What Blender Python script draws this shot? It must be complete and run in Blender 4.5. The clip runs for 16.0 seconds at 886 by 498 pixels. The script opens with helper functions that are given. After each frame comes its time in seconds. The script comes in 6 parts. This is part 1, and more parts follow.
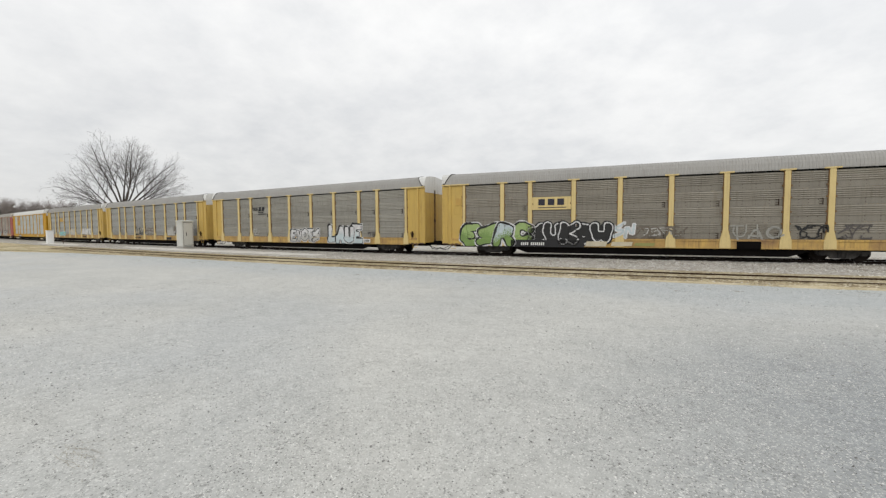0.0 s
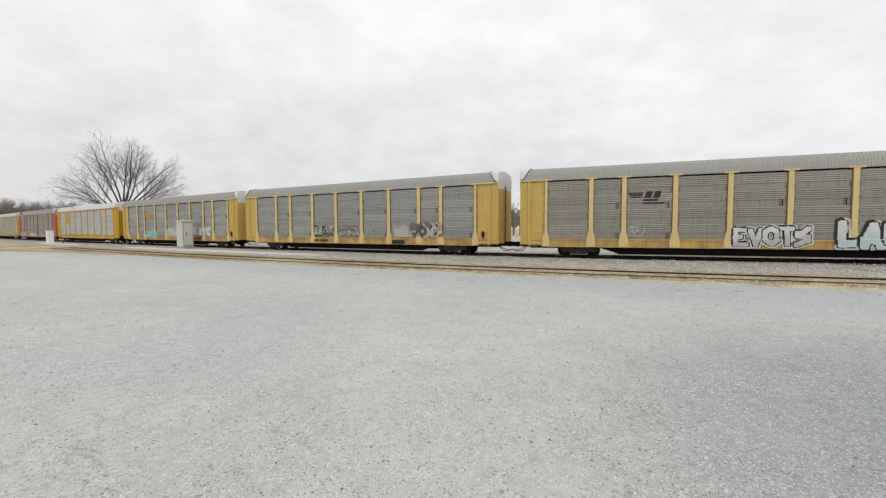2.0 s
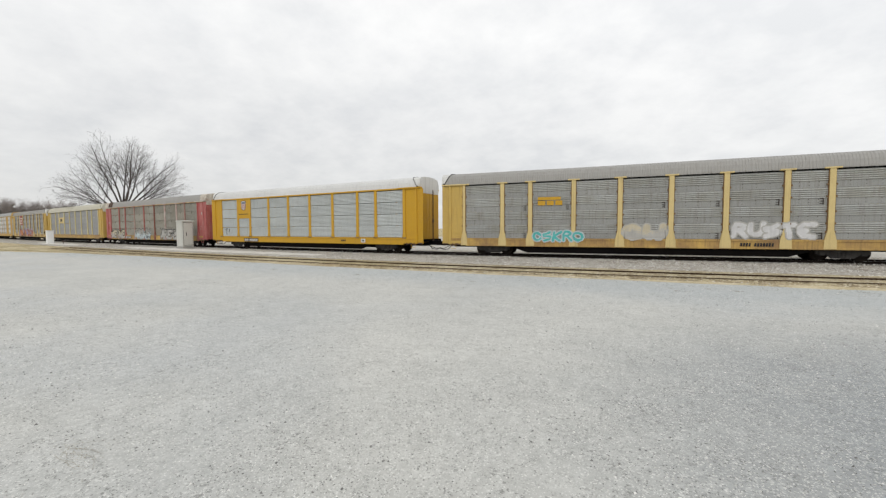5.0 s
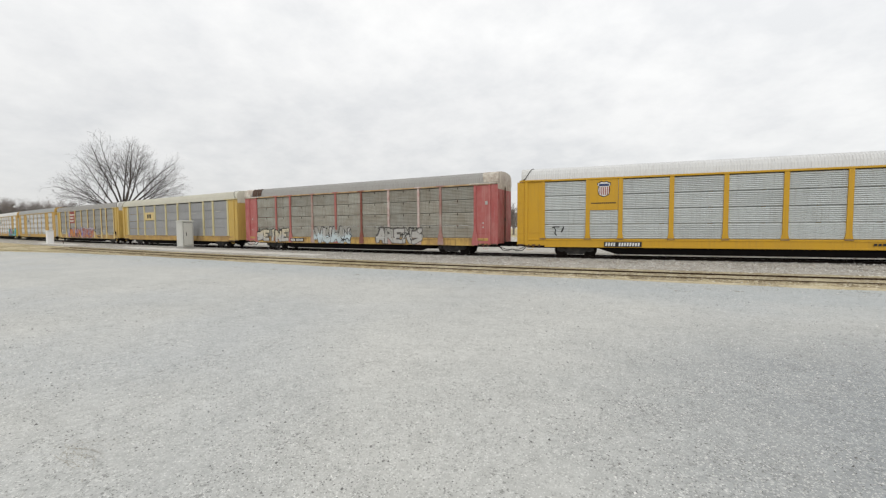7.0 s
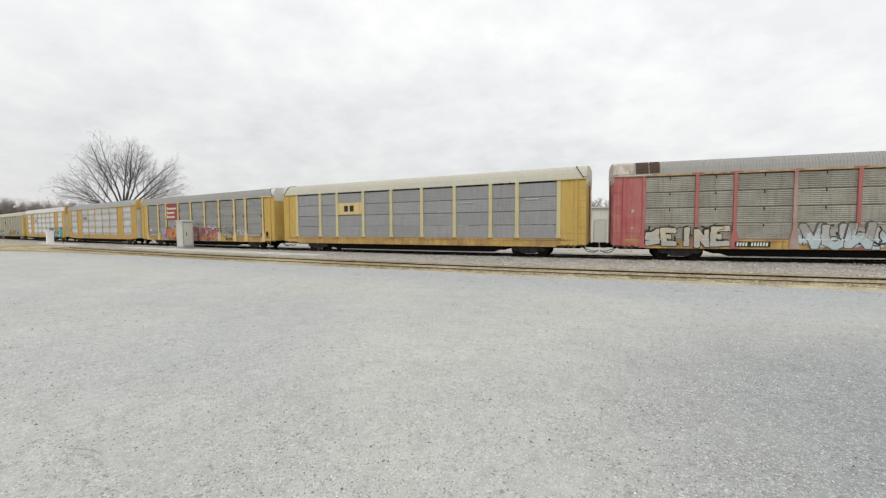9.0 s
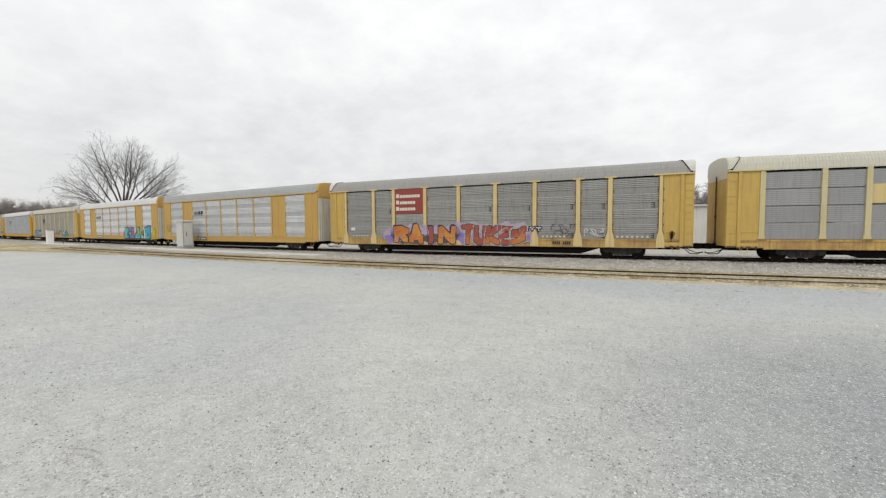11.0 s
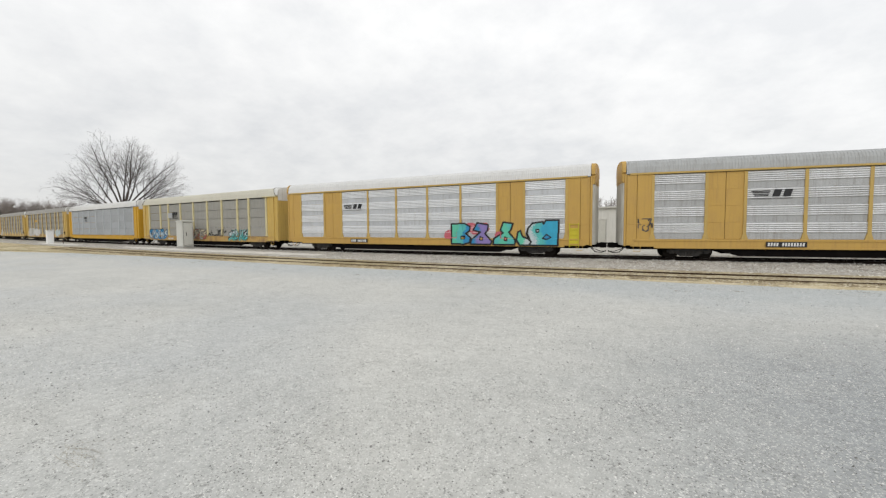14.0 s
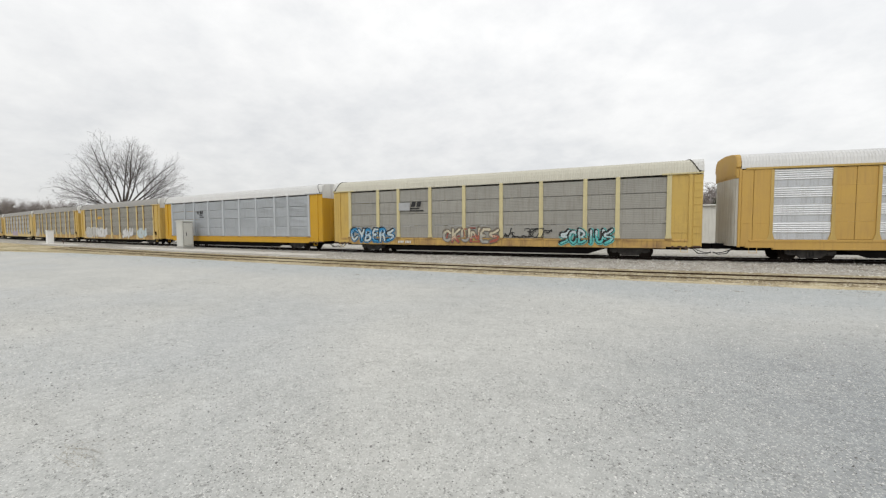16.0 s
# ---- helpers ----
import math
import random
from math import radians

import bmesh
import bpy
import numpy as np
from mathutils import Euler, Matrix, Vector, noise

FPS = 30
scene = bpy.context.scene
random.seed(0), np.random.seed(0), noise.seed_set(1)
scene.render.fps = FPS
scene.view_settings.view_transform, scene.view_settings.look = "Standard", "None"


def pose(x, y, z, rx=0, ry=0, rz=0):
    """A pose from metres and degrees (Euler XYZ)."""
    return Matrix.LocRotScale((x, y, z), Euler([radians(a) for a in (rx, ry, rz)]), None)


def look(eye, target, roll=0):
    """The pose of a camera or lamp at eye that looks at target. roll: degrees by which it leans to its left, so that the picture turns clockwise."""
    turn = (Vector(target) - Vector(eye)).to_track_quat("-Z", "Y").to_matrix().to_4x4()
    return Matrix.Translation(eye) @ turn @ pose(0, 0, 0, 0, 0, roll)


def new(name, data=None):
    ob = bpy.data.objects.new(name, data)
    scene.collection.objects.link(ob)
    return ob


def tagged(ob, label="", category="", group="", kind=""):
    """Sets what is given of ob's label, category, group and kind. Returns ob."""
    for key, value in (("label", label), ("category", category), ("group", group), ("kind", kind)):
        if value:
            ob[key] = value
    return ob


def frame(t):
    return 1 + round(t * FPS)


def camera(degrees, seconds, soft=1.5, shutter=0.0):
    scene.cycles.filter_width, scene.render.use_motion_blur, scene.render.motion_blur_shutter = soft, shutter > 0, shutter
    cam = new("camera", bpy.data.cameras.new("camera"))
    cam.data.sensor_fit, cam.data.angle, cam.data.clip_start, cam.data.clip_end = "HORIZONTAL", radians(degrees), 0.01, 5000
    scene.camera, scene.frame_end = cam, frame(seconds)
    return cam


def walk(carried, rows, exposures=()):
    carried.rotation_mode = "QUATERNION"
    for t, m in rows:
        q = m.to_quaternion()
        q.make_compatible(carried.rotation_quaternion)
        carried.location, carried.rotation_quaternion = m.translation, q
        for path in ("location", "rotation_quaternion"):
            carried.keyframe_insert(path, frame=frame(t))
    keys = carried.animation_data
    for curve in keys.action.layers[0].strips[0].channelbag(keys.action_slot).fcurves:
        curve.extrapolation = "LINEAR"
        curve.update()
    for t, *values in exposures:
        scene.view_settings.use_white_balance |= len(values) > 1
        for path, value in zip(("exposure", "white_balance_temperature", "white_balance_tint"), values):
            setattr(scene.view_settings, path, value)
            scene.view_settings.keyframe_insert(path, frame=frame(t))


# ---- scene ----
cam = camera(96.5, 16.0, soft=1.3)

RAIL = 0.25          # rail top above the lot
EYE = (0.0, 0.0, 2.14)
AIM = (-50.0 * math.cos(radians(2.99)), 86.6 * math.cos(radians(2.99)), 2.14 - 100 * math.sin(radians(2.99)))
walk(cam, [(0.0, look(EYE, AIM, -0.29)), (16.0, look(EYE, AIM, -0.29))],
     exposures=[(0.0, -0.07), (9.0, -0.03), (13.0, -0.01), (16.0, -0.01)])

# ------------------------------------------------------------------ light
SUN_EL, SUN_AZ = radians(48), radians(215)
world = bpy.data.worlds.new("sky")
scene.world = world
world.use_nodes = True


def build_world():
    nt = world.node_tree
    nt.nodes.clear()
    n, l = nt.nodes.new, nt.links.new
    sky = n("ShaderNodeTexSky")
    sky.sky_type, sky.sun_disc, sky.sun_elevation, sky.sun_rotation = "NISHITA", False, SUN_EL, SUN_AZ
    co = n("ShaderNodeTexCoord")
    # a flat layer of cloud overhead: the direction meets a plane
    ray = n("ShaderNodeSeparateXYZ")
    l(co.outputs["Generated"], ray.inputs["Vector"])
    up = n("ShaderNodeMath")
    up.operation = "ADD"
    up.inputs[1].default_value = 0.32
    l(ray.outputs["Z"], up.inputs[0])
    low = n("ShaderNodeMath")
    low.operation = "MAXIMUM"
    low.inputs[1].default_value = 0.1
    l(up.outputs["Value"], low.inputs[0])
    inv = n("ShaderNodeMath")
    inv.operation = "DIVIDE"
    inv.inputs[0].default_value = 1.0
    l(low.outputs["Value"], inv.inputs[1])
    flat = n("ShaderNodeVectorMath")
    flat.operation = "SCALE"
    l(co.outputs["Generated"], flat.inputs[0])
    l(inv.outputs["Value"], flat.inputs["Scale"])
    mp = n("ShaderNodeMapping")
    mp.inputs["Location"].default_value = (3.35, 1.9, 0.4)
    mp.inputs["Scale"].default_value = (1.0, 1.0, 0.5)
    l(flat.outputs["Vector"], mp.inputs["Vector"])
    big = n("ShaderNodeTexNoise")
    big.inputs["Scale"].default_value, big.inputs["Detail"].default_value, big.inputs["Roughness"].default_value = 1.7, 7, 0.52
    big.inputs["Distortion"].default_value = 0.35
    l(mp.outputs["Vector"], big.inputs["Vector"])
    ramp = n("ShaderNodeValToRGB")
    e = ramp.color_ramp.elements
    e[0].position, e[0].color = 0.36, (8.3, 8.38, 8.46, 1)
    e[1].position, e[1].color = 0.60, (9.9, 9.88, 9.78, 1)
    mid = e.new(0.48)
    mid.color = (9.15, 9.17, 9.15, 1)
    small = n("ShaderNodeTexNoise")
    small.inputs["Scale"].default_value, small.inputs["Detail"].default_value, small.inputs["Roughness"].default_value = 7.0, 6, 0.6
    l(mp.outputs["Vector"], small.inputs["Vector"])
    both = n("ShaderNodeMix")
    both.inputs["Factor"].default_value = 0.42
    l(big.outputs["Fac"], both.inputs["A"])
    l(small.outputs["Fac"], both.inputs["B"])
    l(both.outputs["Result"], ramp.inputs["Fac"])
    # an overcast sky is dimmer towards the horizon
    xyz = n("ShaderNodeSeparateXYZ")
    l(co.outputs["Generated"], xyz.inputs["Vector"])
    dim = n("ShaderNodeMapRange")
    for i, q in enumerate((0.0, 0.42, 0.88, 1.15)):
        dim.inputs[i + 1].default_value = q
    l(xyz.outputs["Z"], dim.inputs["Value"])
    tilt = n("ShaderNodeMath")
    tilt.operation = "MULTIPLY_ADD"
    l(xyz.outputs["X"], tilt.inputs[0])
    tilt.inputs[1].default_value = 0.085
    l(dim.outputs["Result"], tilt.inputs[2])
    cloud = n("ShaderNodeVectorMath")
    cloud.operation = "SCALE"
    l(ramp.outputs["Color"], cloud.inputs[0])
    l(tilt.outputs["Value"], cloud.inputs["Scale"])
    mix = n("ShaderNodeMix")
    mix.data_type = "RGBA"
    mix.inputs["Factor"].default_value = 0.93
    l(sky.outputs["Color"], mix.inputs["A"])
    l(cloud.outputs["Vector"], mix.inputs["B"])
    bg = n("ShaderNodeBackground")
    bg.inputs["Strength"].default_value = 0.1
    l(mix.outputs["Result"], bg.inputs["Color"])
    out = n("ShaderNodeOutputWorld")
    l(bg.outputs["Background"], out.inputs["Surface"])


build_world()
sun_data = bpy.data.lights.new("sun", "SUN")
sun_data.energy, sun_data.angle, sun_data.color = 0.7, radians(25), (1.0, 0.97, 0.92)
sun = new("sun", sun_data)
# the sun stands behind the camera, veiled by cloud
sun.matrix_world = look((20, -40, 50), (0, 10, 0))

# ------------------------------------------------------------------ the line of the track
KNOT_S = [-600, -350, -220, -140, -90, -60, -40, -25, -12, 0, 10, 25, 70]
KNOT_K = [0.23, 0.26, 0.31, 0.40, 0.65, 1.0, 1.77, 2.83, 5.53, 6.47, 5.44, 4.9, 0.0]
DIST = 26.36
_S = np.arange(-900.0, 700.1, 0.5)
_k = np.interp(_S, KNOT_S, KNOT_K) * 1e-3
_k[_S > 70] = 0
_k[_S < -600] = 0
_ph = np.concatenate([[0], np.cumsum((_k[1:] + _k[:-1]) / 2 * 0.5)])
_i0 = int(np.searchsorted(_S, -40.0))
_ph -= _ph[_i0]
_hm = (_ph[1:] + _ph[:-1]) / 2
_X = np.concatenate([[0], np.cumsum(np.cos(_hm) * 0.5)])
_Y = np.concatenate([[0], np.cumsum(np.sin(_hm) * 0.5)])
_X += -40.0 - _X[_i0]
_Y += DIST - _Y[_i0]


def line(s, off=0.0):
    """Place and heading on the line of the track, off metres to its far side."""
    x, y, h = (float(np.interp(s, _S, a)) for a in (_X, _Y, _ph))
    return x - off * math.sin(h), y + off * math.cos(h), h


# ------------------------------------------------------------------ materials
MATS = {}


def material(name, base, rough=0.7, metal=0.0, other=None, scale=1.5, amount=0.5, fine=30.0, grain=0.15, bump=0.15,
             streak=0.0, streak_colour=(0.12, 0.09, 0.06), jitter=0.0, spec=0.4):
    """A weathered surface: broad stains, fine grain, vertical streaks and a slight difference from piece to piece."""
    if name in MATS:
        return MATS[name]
    m = bpy.data.materials.new(name)
    MATS[name] = m
    m.use_nodes = True
    nt = m.node_tree
    n, l = nt.nodes.new, nt.links.new
    bs = nt.nodes["Principled BSDF"]
    bs.inputs["Roughness"].default_value, bs.inputs["Metallic"].default_value = rough, metal
    bs.inputs["Specular IOR Level"].default_value = spec
    co, info = n("ShaderNodeTexCoord"), n("ShaderNodeObjectInfo")
    shift = n("ShaderNodeVectorMath")
    shift.operation = "SCALE"
    shift.inputs[0].default_value = (37.0, 19.0, 53.0)
    l(info.outputs["Random"], shift.inputs["Scale"])
    add = n("ShaderNodeVectorMath")
    l(co.outputs["Object"], add.inputs[0])
    l(shift.outputs["Vector"], add.inputs[1])

    def noise_at(sc, vec, detail=4.0):
        t = n("ShaderNodeTexNoise")
        t.inputs["Scale"].default_value, t.inputs["Detail"].default_value, t.inputs["Roughness"].default_value = sc, detail, 0.62
        l(vec, t.inputs["Vector"])
        return t.outputs["Fac"]

    def mix(fac, a, b, kind="MIX"):
        x = n("ShaderNodeMix")
        x.data_type, x.blend_type = "RGBA", kind
        for sock, v in (("Factor", fac), ("A", a), ("B", b)):
            if isinstance(v, (int, float)):
                x.inputs[sock].default_value = v
            elif isinstance(v, tuple):
                x.inputs[sock].default_value = (*v[:3], 1)
            else:
                l(v, x.inputs[sock])
        return x.outputs["Result"]

    def remap(v, a, b, c, d):
        r = n("ShaderNodeMapRange")
        for i, q in enumerate((a, b, c, d)):
            r.inputs[i + 1].default_value = q
        l(v, r.inputs["Value"])
        return r.outputs["Result"]

    other = other or tuple(c * 0.72 for c in base)
    big = noise_at(scale, add.outputs["Vector"], 5)
    col = mix(remap(big, 0.35, 0.68, 0, amount), base, other)
    if streak:
        mp = n("ShaderNodeMapping")
        mp.inputs["Scale"].default_value = (5.0, 5.0, 0.28)
        l(add.outputs["Vector"], mp.inputs["Vector"])
        col = mix(remap(noise_at(1.6, mp.outputs["Vector"], 5), 0.5, 0.75, 0, streak), col, streak_colour)
    small = noise_at(fine, add.outputs["Vector"], 3)
    col = mix(1.0, col, mix(remap(small, 0.3, 0.7, 0, 1), (1 - grain,) * 3, (1 + grain * 0.4,) * 3), "MULTIPLY")
    if jitter:
        g = n("ShaderNodeHueSaturation")
        l(remap(info.outputs["Random"], 0, 1, 1 - jitter, 1 + jitter), g.inputs["Value"])
        l(col, g.inputs["Color"])
        col = g.outputs["Color"]
    l(col, bs.inputs["Base Color"])
    l(remap(big, 0.3, 0.7, min(1, rough + 0.12), max(0, rough - 0.1)), bs.inputs["Roughness"])
    if bump:
        b = n("ShaderNodeBump")
        b.inputs["Strength"].default_value, b.inputs["Distance"].default_value = bump, 0.02
        l(small, b.inputs["Height"])
        l(b.outputs["Normal"], bs.inputs["Normal"])
    return m


def paint(name, colour, **kw):
    return material(name, colour, **{**dict(rough=0.6, scale=1.1, amount=0.45, grain=0.1, bump=0.06, streak=0.35), **kw})


YELLOW = paint("yellow paint", (0.575, 0.395, 0.105), other=(0.46, 0.315, 0.095), streak_colour=(0.16, 0.09, 0.04))
SILL_YELLOW = paint("grimy yellow paint", (0.58, 0.38, 0.11), other=(0.27, 0.16, 0.075), amount=0.95, scale=0.9, streak=0.7, streak_colour=(0.13, 0.085, 0.05))
PALE_YELLOW = paint("faded yellow paint", (0.67, 0.53, 0.245), other=(0.56, 0.425, 0.18), streak_colour=(0.2, 0.12, 0.06))
BRIGHT_YELLOW = paint("bright yellow paint", (0.58, 0.33, 0.02), other=(0.50, 0.28, 0.025), streak=0.15)
PALE_OCHRE = paint("bleached ochre paint", (0.52, 0.36, 0.11), other=(0.44, 0.30, 0.10), streak=0.25)
DOOR_GREY = paint("dirty white door sheet", (0.55, 0.54, 0.49), other=(0.40, 0.37, 0.31), streak=0.45)
LEMON = paint("lemon yellow paint", (0.60, 0.52, 0.04), streak=0.1)
STRAW_PAINT = paint("bleached yellow paint", (0.60, 0.53, 0.30), other=(0.50, 0.43, 0.24), streak=0.2)
OCHRE = paint("ochre yellow paint", (0.53, 0.335, 0.085), other=(0.45, 0.275, 0.08), streak=0.3, streak_colour=(0.25, 0.15, 0.07))
RED = paint("faded red paint", (0.40, 0.095, 0.09), other=(0.46, 0.19, 0.17), amount=0.7, streak=0.3, streak_colour=(0.55, 0.40, 0.37))
ROSE = paint("faded rose post paint", (0.42, 0.15, 0.13), other=(0.36, 0.10, 0.085), streak_colour=(0.2, 0.1, 0.08))
BROWN_RED = paint("brown red post paint", (0.22, 0.07, 0.05), other=(0.30, 0.14, 0.11))
PEELED = paint("peeled white post paint", (0.62, 0.55, 0.51), other=(0.42, 0.2, 0.17), scale=1.4, amount=0.8)
PINK = paint("faded pink paint", (0.34, 0.15, 0.125), other=(0.46, 0.40, 0.35), scale=0.5, amount=1.0)
SIGN_RED = paint("sign red paint", (0.30, 0.055, 0.045), streak=0.2)
BROWN_PANEL = paint("grimy brown zinc panel", (0.285, 0.265, 0.22), other=(0.205, 0.185, 0.15), rough=0.62, jitter=0.1, streak=0.5, scale=0.8, amount=0.7)
COOL_PANEL = paint("cool zinc panel", (0.355, 0.36, 0.345), other=(0.27, 0.265, 0.24), rough=0.6, jitter=0.08, streak=0.4)
GREY_PANEL = paint("dull zinc panel", (0.335, 0.325, 0.285), other=(0.25, 0.238, 0.205), rough=0.62, metal=0.0, jitter=0.09, streak=0.4)
BLUE_PANEL = paint("blue grey panel", (0.46, 0.485, 0.505), other=(0.38, 0.40, 0.42), rough=0.6, jitter=0.06, streak=0.25)
SLATE_PANEL = paint("slate grey panel", (0.325, 0.33, 0.335), other=(0.26, 0.26, 0.255), jitter=0.06, streak=0.3)
DARK_PANEL = paint("dirty grey panel", (0.375, 0.37, 0.325), other=(0.225, 0.195, 0.145), jitter=0.14, streak=0.5, scale=0.7, amount=0.75)
PALE_PANEL = paint("pale zinc panel", (0.43, 0.44, 0.44), other=(0.34, 0.35, 0.35), rough=0.5, jitter=0.06, streak=0.3)
MOTTLED_PANEL = paint("mottled zinc panel", (0.40, 0.41, 0.40), other=(0.29, 0.285, 0.24), rough=0.5, jitter=0.08, streak=0.45, scale=0.9, amount=0.8)
SEA_PANEL = paint("pale sea-grey panel", (0.55, 0.58, 0.575), other=(0.44, 0.465, 0.46), rough=0.55, jitter=0.06, streak=0.25)
TAUPE_PANEL = paint("taupe grey panel", (0.325, 0.318, 0.288), other=(0.245, 0.238, 0.21), jitter=0.06, streak=0.35)
WORN_PANEL = paint("worn bright zinc panel", (0.70, 0.71, 0.72), other=(0.52, 0.53, 0.53), rough=0.45, metal=0.1, jitter=0.06, streak=0.25)
SILVER_PANEL = paint("bright zinc panel", (0.79, 0.805, 0.82), other=(0.70, 0.715, 0.73), rough=0.4, metal=0.15, jitter=0.04, streak=0.12)
GREY_ROOF = paint("zinc roof", (0.37, 0.36, 0.34), other=(0.30, 0.295, 0.28), rough=0.55, streak=0.2, scale=0.5)
WHITE_ROOF = paint("white roof paint", (0.70, 0.70, 0.69), other=(0.58, 0.58, 0.57), streak=0.15, scale=0.5)
CREAM_ROOF = paint("cream roof paint", (0.60, 0.58, 0.49), other=(0.52, 0.50, 0.42), streak=0.15, scale=0.5)
WHITE_END = paint("white end sheet", (0.68, 0.68, 0.66), other=(0.55, 0.54, 0.51), streak=0.3)
RUSTY_STRAW = paint("rusty straw paint", (0.55, 0.42, 0.24), other=(0.30, 0.15, 0.07), scale=1.6, amount=0.9)
RUST_WHITE = paint("flaking white paint", (0.62, 0.58, 0.50), other=(0.20, 0.10, 0.06), scale=2.6, amount=0.6)
BLACK_STEEL = material("black steel", (0.006, 0.0055, 0.0055), 0.9, other=(0.012, 0.010, 0.009), grain=0.25, spec=0.03)
WHEEL_STEEL = material("wheel steel", (0.02, 0.017, 0.015), 0.8, 0.0, other=(0.035, 0.025, 0.02), spec=0.08)
TREAD = material("polished tread", (0.35, 0.34, 0.33), 0.3, 1.0)
FOOT_RUST = paint("rust-stained yellow paint", (0.36, 0.23, 0.07), other=(0.16, 0.09, 0.04), scale=4.0, amount=0.8)
RUST = material("rusty brown steel", (0.10, 0.06, 0.042), 0.85, other=(0.06, 0.04, 0.03), grain=0.3)
DARK_RUST = material("dark rust", (0.035, 0.022, 0.016), 0.85, other=(0.07, 0.04, 0.025), grain=0.3, spec=0.1)
TRUCK_STEEL = material("mottled cast steel", (0.032, 0.031, 0.031), 0.8, other=(0.075, 0.07, 0.064), scale=3.0, amount=0.9, grain=0.3, spec=0.25)
RAIL_STEEL = material("rail steel", (0.022, 0.017, 0.014), 0.9, 0.0, other=(0.012, 0.009, 0.008), grain=0.3, spec=0.08)
SIDING_STEEL = material("rusty siding rail", (0.055, 0.034, 0.022), 0.9, other=(0.025, 0.017, 0.013), grain=0.3, spec=0.08)
WHITE_BAR = paint("white lettering paint", (0.72, 0.72, 0.70), streak=0.0)
BLACK_BAR = paint("black lettering paint", (0.02, 0.02, 0.022), streak=0.0)
BLUE_BAR = paint("dark blue paint", (0.03, 0.05, 0.14), streak=0.0)
INK_BAR = paint("faded blue-black paint", (0.025, 0.025, 0.04), streak=0.1)
CREAM_BAR = paint("cream lettering paint", (0.70, 0.66, 0.58), streak=0.0)

FLANGE = material("rusty ochre flange", (0.24, 0.14, 0.06), 0.85, other=(0.13, 0.08, 0.045), grain=0.3)
# flat strips of the side sheets: a darker, grainier copy of each sheet's paint
FLAT_STRIP = {m.name: paint("flat-strip " + m.name, c, other=tuple(0.78 * q for q in c), jitter=0.06, streak=0.4, fine=60.0, grain=0.3, bump=0.2) for m, c in (
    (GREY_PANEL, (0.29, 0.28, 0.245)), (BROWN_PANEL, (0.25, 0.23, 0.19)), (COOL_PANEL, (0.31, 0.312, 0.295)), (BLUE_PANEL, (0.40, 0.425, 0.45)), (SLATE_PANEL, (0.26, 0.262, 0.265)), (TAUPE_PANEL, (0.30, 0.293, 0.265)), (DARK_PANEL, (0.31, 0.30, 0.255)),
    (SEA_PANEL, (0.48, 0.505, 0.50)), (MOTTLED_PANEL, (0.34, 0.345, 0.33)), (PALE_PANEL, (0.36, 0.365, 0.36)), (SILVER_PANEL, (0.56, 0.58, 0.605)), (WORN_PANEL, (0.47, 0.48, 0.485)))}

# ------------------------------------------------------------------ mesh tools


def mesh_of(bm, name, mat, smooth=False):
    bmesh.ops.recalc_face_normals(bm, faces=bm.faces)
    me = bpy.data.meshes.new(name)
    bm.to_mesh(me)
    bm.free()
    for m in mat if isinstance(mat, (list, tuple)) else [mat]:
        me.materials.append(m)
    if smooth:
        for p in me.polygons:
            p.use_smooth = True
    return me


def part(name, bm, mat, parent, label="", smooth=False):
    """Links a bmesh, or a mesh made before, as one object under a thing or a part."""
    me = bm if isinstance(bm, bpy.types.Mesh) else mesh_of(bm, name, mat, smooth)
    ob = new(name, me)
    ob.parent = parent
    return tagged(ob, label)


def empty(name, label, category, group="", m=None):
    ob = new(name)
    ob.empty_display_size = 0.3
    if m is not None:
        ob.matrix_world = m
    return tagged(ob, label, category, group)


def box(bm, x0, x1, y0, y1, z0, z1, bevel=0.0):
    vs = [bm.verts.new((x, y, z)) for x in (x0, x1) for y in (y0, y1) for z in (z0, z1)]
    fs = [bm.faces.new([vs[i] for i in q]) for q in ((0, 1, 3, 2), (4, 6, 7, 5), (0, 4, 5, 1), (2, 3, 7, 6), (0, 2, 6, 4), (1, 5, 7, 3))]
    if bevel:
        es = list({e for f in fs for e in f.edges})
        bmesh.ops.bevel(bm, geom=es, offset=bevel, segments=1, affect="EDGES")
    return bm


def prism(bm, outline, y0, y1):
    """A plate with the outline (x, z), between y0 and y1."""
    a = [bm.verts.new((x, y0, z)) for x, z in outline]
    b = [bm.verts.new((x, y1, z)) for x, z in outline]
    bm.faces.new(a)
    bm.faces.new(b[::-1])
    for i in range(len(a)):
        j = (i + 1) % len(a)
        bm.faces.new((a[i], b[i], b[j], a[j]))
    return bm


def tube(bm, pts, r, sides=6, taper=1.0):
    """A tube through the points; its radius shrinks by taper from the first to the last."""
    rings = []
    pts = [Vector(p) for p in pts]
    for i, p in enumerate(pts):
        d = (pts[min(i + 1, len(pts) - 1)] - pts[max(i - 1, 0)]).normalized()
        a = d.cross(Vector((0, 0, 1)) if abs(d.z) < 0.9 else Vector((1, 0, 0))).normalized()
        b = d.cross(a)
        rr = r * (1 + (taper - 1) * i / (len(pts) - 1))
        rings.append([bm.verts.new(p + (a * math.cos(t) + b * math.sin(t)) * rr) for t in [2 * math.pi * k / sides for k in range(sides)]])
    for u, v in zip(rings, rings[1:]):
        for k in range(sides):
            bm.faces.new((u[k], u[(k + 1) % sides], v[(k + 1) % sides], v[k]))
    bm.faces.new(rings[0][::-1])
    bm.faces.new(rings[-1])
    return bm


